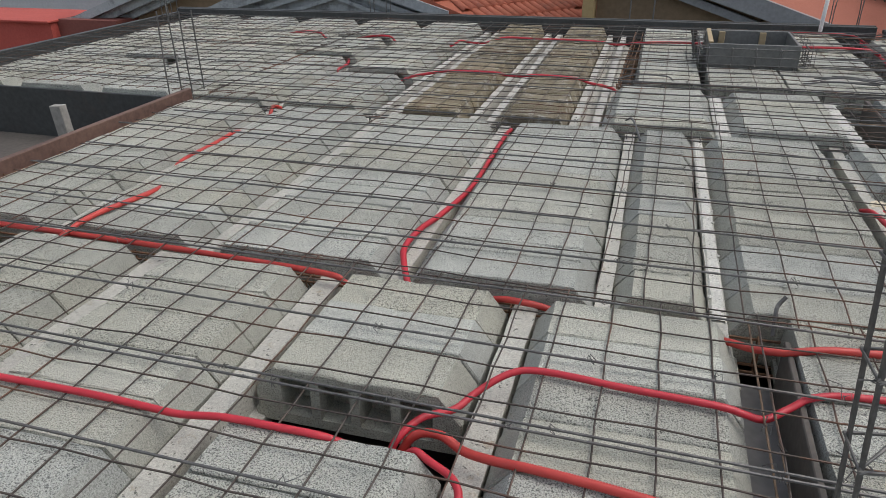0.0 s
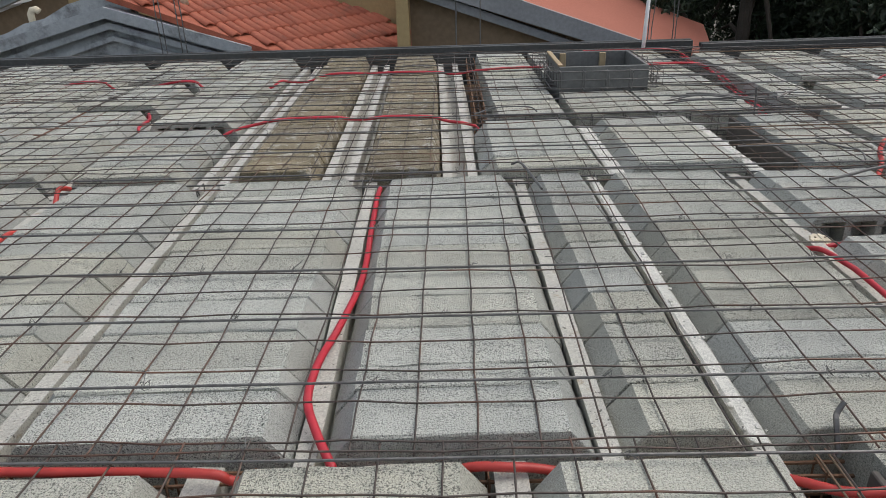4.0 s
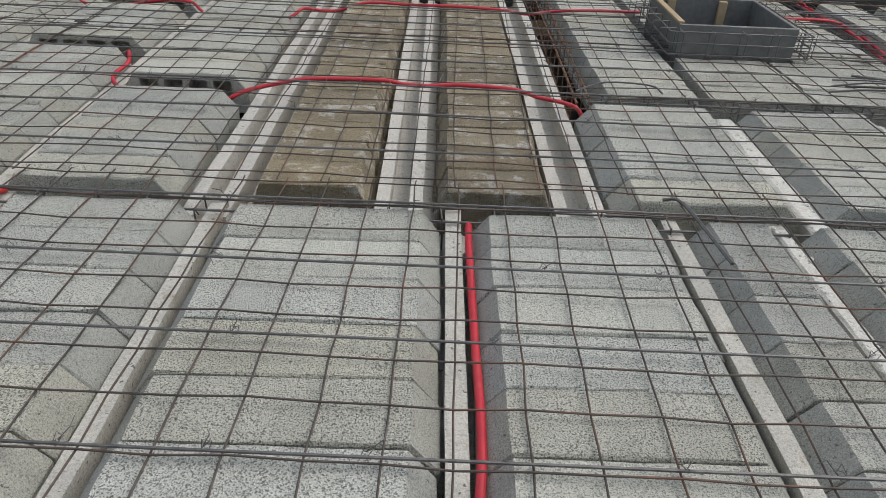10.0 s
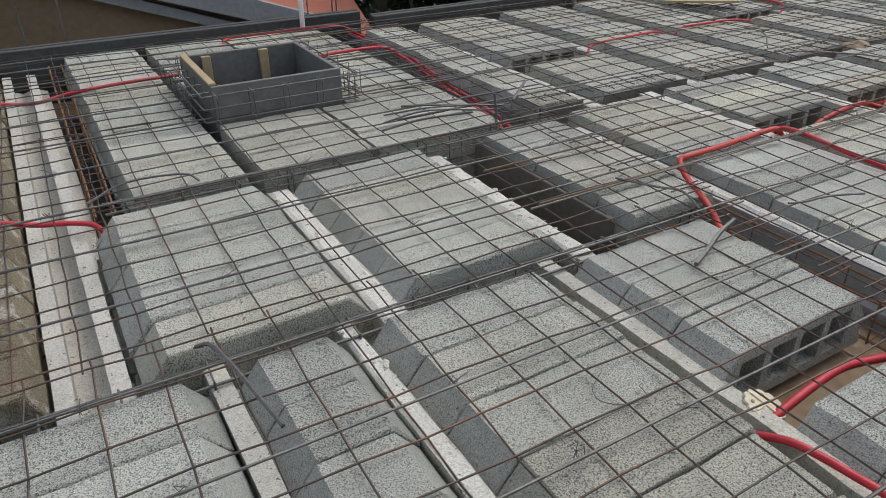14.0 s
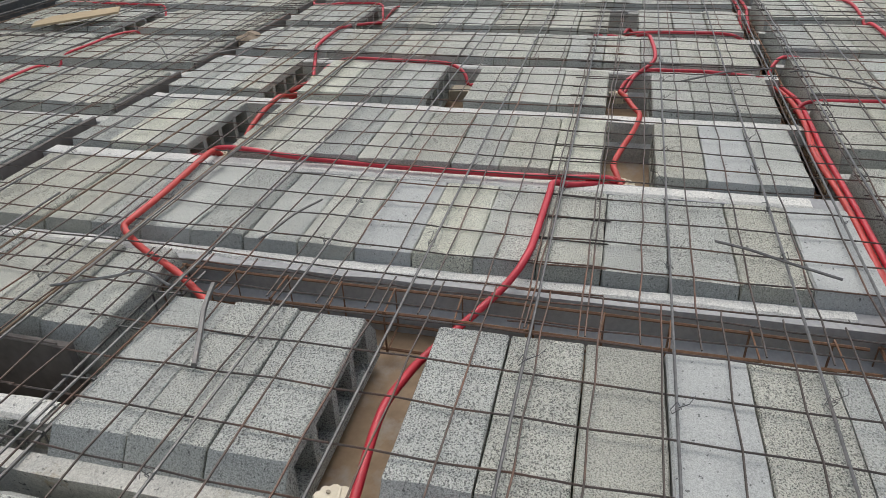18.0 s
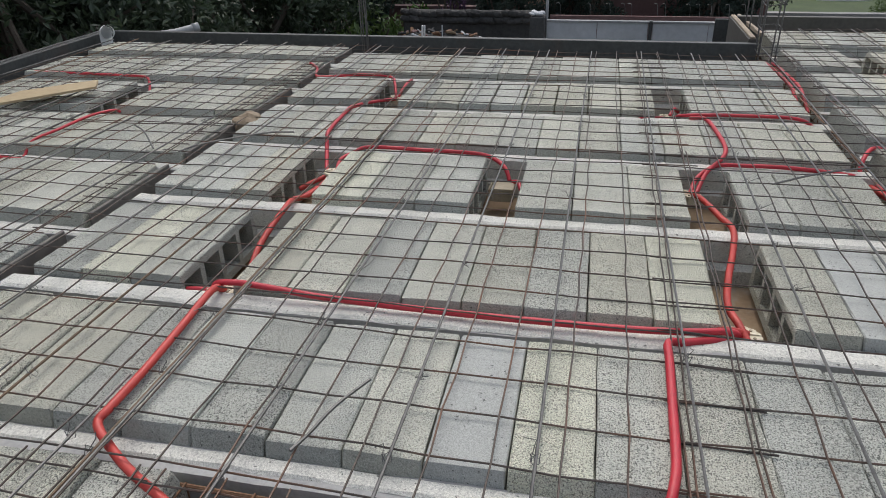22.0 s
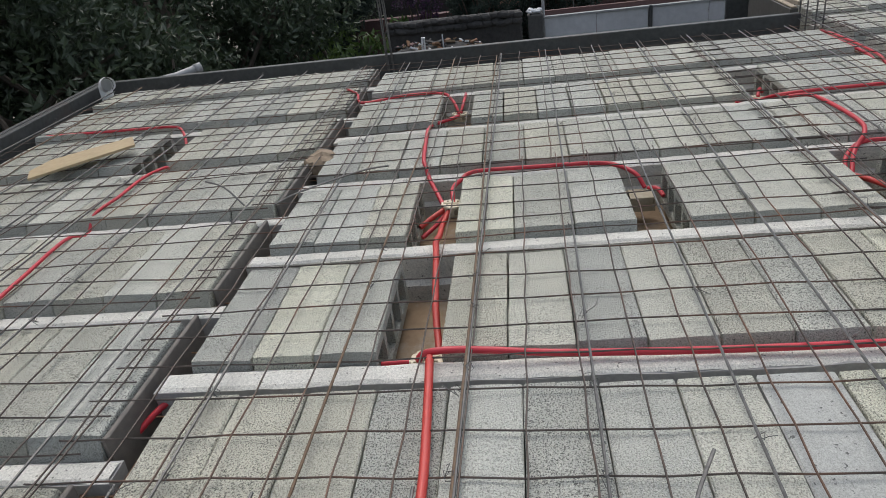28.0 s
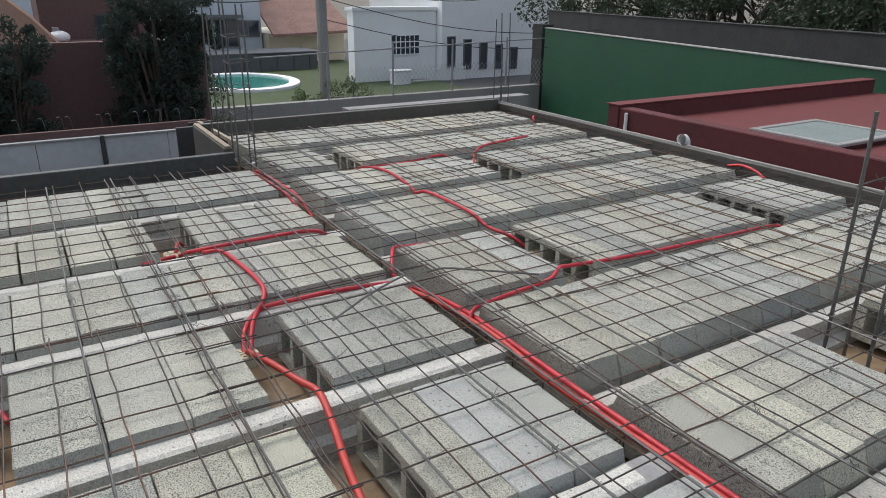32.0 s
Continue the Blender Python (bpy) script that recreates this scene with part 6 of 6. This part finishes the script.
for x, y, kind, scale in ((21.2, -5.2, 3, 0.62), (20.9, -4.0, 3, 0.55), (18.5, 0.9, 1, 0.75)):
    tree(x, y, kind, 40 * y, "pale green garden shrub by the wall", scale=scale)

# the green wall and the block wall behind it run a little off the slab's line
GREEN_TURN = math.degrees(math.atan2(2.8, -12.1))


def far_wall(name, x, y, length, thick, top, mat, label, category="wall", low=-3.3):
    ob = tagged(part(name, boxed(0, 0, low, length, thick, top), mat), label, category, kind="structure")
    ob.matrix_basis = pose(x, y, 0, 0, 0, GREEN_TURN)
    return ob


far_wall("boundary_wall_green", 20.0, -11.4, 21.0, 0.2, 0.0, M_GREEN, "tall flat green painted boundary wall")
far_wall("green_wall_coping", 20.02, -11.38, 21.0, 0.24, 0.02, M_RENDERWALL, "thin pale coping on the green wall", "trim", low=0.001)
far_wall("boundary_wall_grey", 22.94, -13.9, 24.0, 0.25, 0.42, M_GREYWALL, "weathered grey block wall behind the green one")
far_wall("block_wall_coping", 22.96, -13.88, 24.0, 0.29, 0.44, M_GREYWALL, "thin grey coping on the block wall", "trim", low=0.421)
# block courses standing a little proud of the wall's face
rng = random.Random(12)
for row in range(5):
    for k in range(34):
        if rng.random() < 0.25:
            continue
        ob = part("block", boxed(0.02, 0.251, 0.01, 0.62, 0.262 + rng.uniform(0, 0.012), 0.26, bevel=0.004), M_GREYWALL, bpy.data.objects["boundary_wall_grey"])
        ob.location = (3 + k * 0.64 + (row % 2) * 0.32, 0, 0.15 - row * 0.27)
tagged(part("wall_end_pier", boxed(20.2, -11.9, -3.3, 20.7, -11.45, 0.1), M_GREYWALL), "grey wall end pier", "pier", kind="structure")
for n, (x, y) in enumerate(((2.5, -16.0), (6.2, -16.6), (10.0, -17.6), (13.6, -18.4), (17.2, -19.4), (8.2, -20), (12.2, -21), (4.2, -19.5), (16, -22.5), (20.5, -21.5), (19.4, -18.4), (24.5, -20.5))):
    tree(x, y, n % 3, n * 43, "dark tree behind the grey block wall", scale=1.4)

red_building = thing("red_roofed_building", "low building with a red coated roof and a skylight", "building")
part("roof", boxed(0.5, -8.0, -0.4, 7.7, -2.84, -0.28), M_RED, red_building)
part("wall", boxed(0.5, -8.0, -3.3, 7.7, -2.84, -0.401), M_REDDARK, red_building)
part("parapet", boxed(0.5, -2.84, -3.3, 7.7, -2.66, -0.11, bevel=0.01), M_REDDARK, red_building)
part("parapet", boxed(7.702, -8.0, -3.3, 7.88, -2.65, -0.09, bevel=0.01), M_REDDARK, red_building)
part("parapet_cap", boxed(7.69, -8.0, -0.089, 7.9, -2.64, -0.075), M_RED, red_building)
skylight = part("skylight", boxed(5.5, -4.5, -0.279, 6.42, -3.4, -0.235, bevel=0.01), M_REDDARK, red_building, "pale framed skylight")
for x0, y0, x1, y1 in ((5.46, -4.54, 6.46, -4.46), (5.46, -3.44, 6.46, -3.36), (5.46, -4.459, 5.54, -3.441), (6.38, -4.459, 6.46, -3.441)):
    part("frame", boxed(x0, y0, -0.234, x1, y1, -0.2, bevel=0.006), M_RENDERWALL, skylight)
part("pane", boxed(5.541, -4.458, -0.233, 6.379, -3.442, -0.212), surface("frosted_pane", (0.22, 0.265, 0.25), (0.30, 0.345, 0.33), big=2, fine=20, rough=0.25, bump=0.03), skylight)
part("vent_pipe", sweep([(7.56, -2.635, -0.42), (7.56, -2.635, -0.15)], 0.02, 8), M_PVC, red_building)
M_TAN = surface("faded_orange_render", (0.36, 0.22, 0.16), (0.48, 0.31, 0.23), big=1, fine=20, bump=0.3)
red_house = thing("red_house", "dark red rendered house with a small window", "house")
part("wall", boxed(17.0, 0.9, -3.3, 17.2, 2.78, 1.6), M_BRICKRED, red_house)
part("wall", boxed(17.202, 0.9, -3.3, 20.0, 1.05, 1.6), M_BRICKRED, red_house)
part("wall", boxed(17.202, 2.63, -3.3, 20.0, 2.78, 1.6), M_BRICKRED, red_house)
part("roof", boxed(16.9, 0.8, 1.602, 20.1, 2.88, 1.7), M_BRICKRED, red_house)
part("annex", boxed(15.7, 0.9, -3.3, 16.99, 2.78, 0.22), M_BRICKRED, red_house)
house_window = part("window", boxed(16.96, 1.5, 0.24, 17.0, 1.86, 0.66, bevel=0.004), M_FORM, red_house, "dark framed window")
part("pane", boxed(16.95, 1.53, 0.27, 16.957, 1.83, 0.63), M_GLASS, house_window)
gable = thing("gable_wall", "faded orange gable wall with a pale sloping coping", "wall")
bm = bmesh.new()
side = [(2.72, -3.3), (2.72, 0.3), (3.02, 0.66), (3.5, 1.1), (4.6, 1.1), (4.6, -3.3)]
face = bm.faces.new([bm.verts.new((14.6, y, z)) for y, z in side])
for v in bmesh.ops.extrude_face_region(bm, geom=[face])["geom"]:
    if isinstance(v, bmesh.types.BMVert):
        v.co.x += 0.2
bmesh.ops.recalc_face_normals(bm, faces=bm.faces)
part("wall", bm, M_TAN, gable)
part("coping", sweep([(14.7, 2.68, 0.3), (14.7, 3.0, 0.69), (14.7, 3.48, 1.13)], 0.06, 6), M_TAN, gable)
dome = thing("domed_tank", "white domed tank with a grey cap", "tank", at=(16.4, 2.54, 0.295))
bm = bmesh.new()
bmesh.ops.create_icosphere(bm, subdivisions=3, radius=0.18)
for v in bm.verts:
    v.co.z = max(v.co.z, -0.11) * 0.65
part("shell", bm, M_PVC, dome, smooth=True)
part("cap", sweep([(0, 0.04, 0.09), (0, 0.04, 0.17)], 0.055, 10), M_FASCIA, dome)
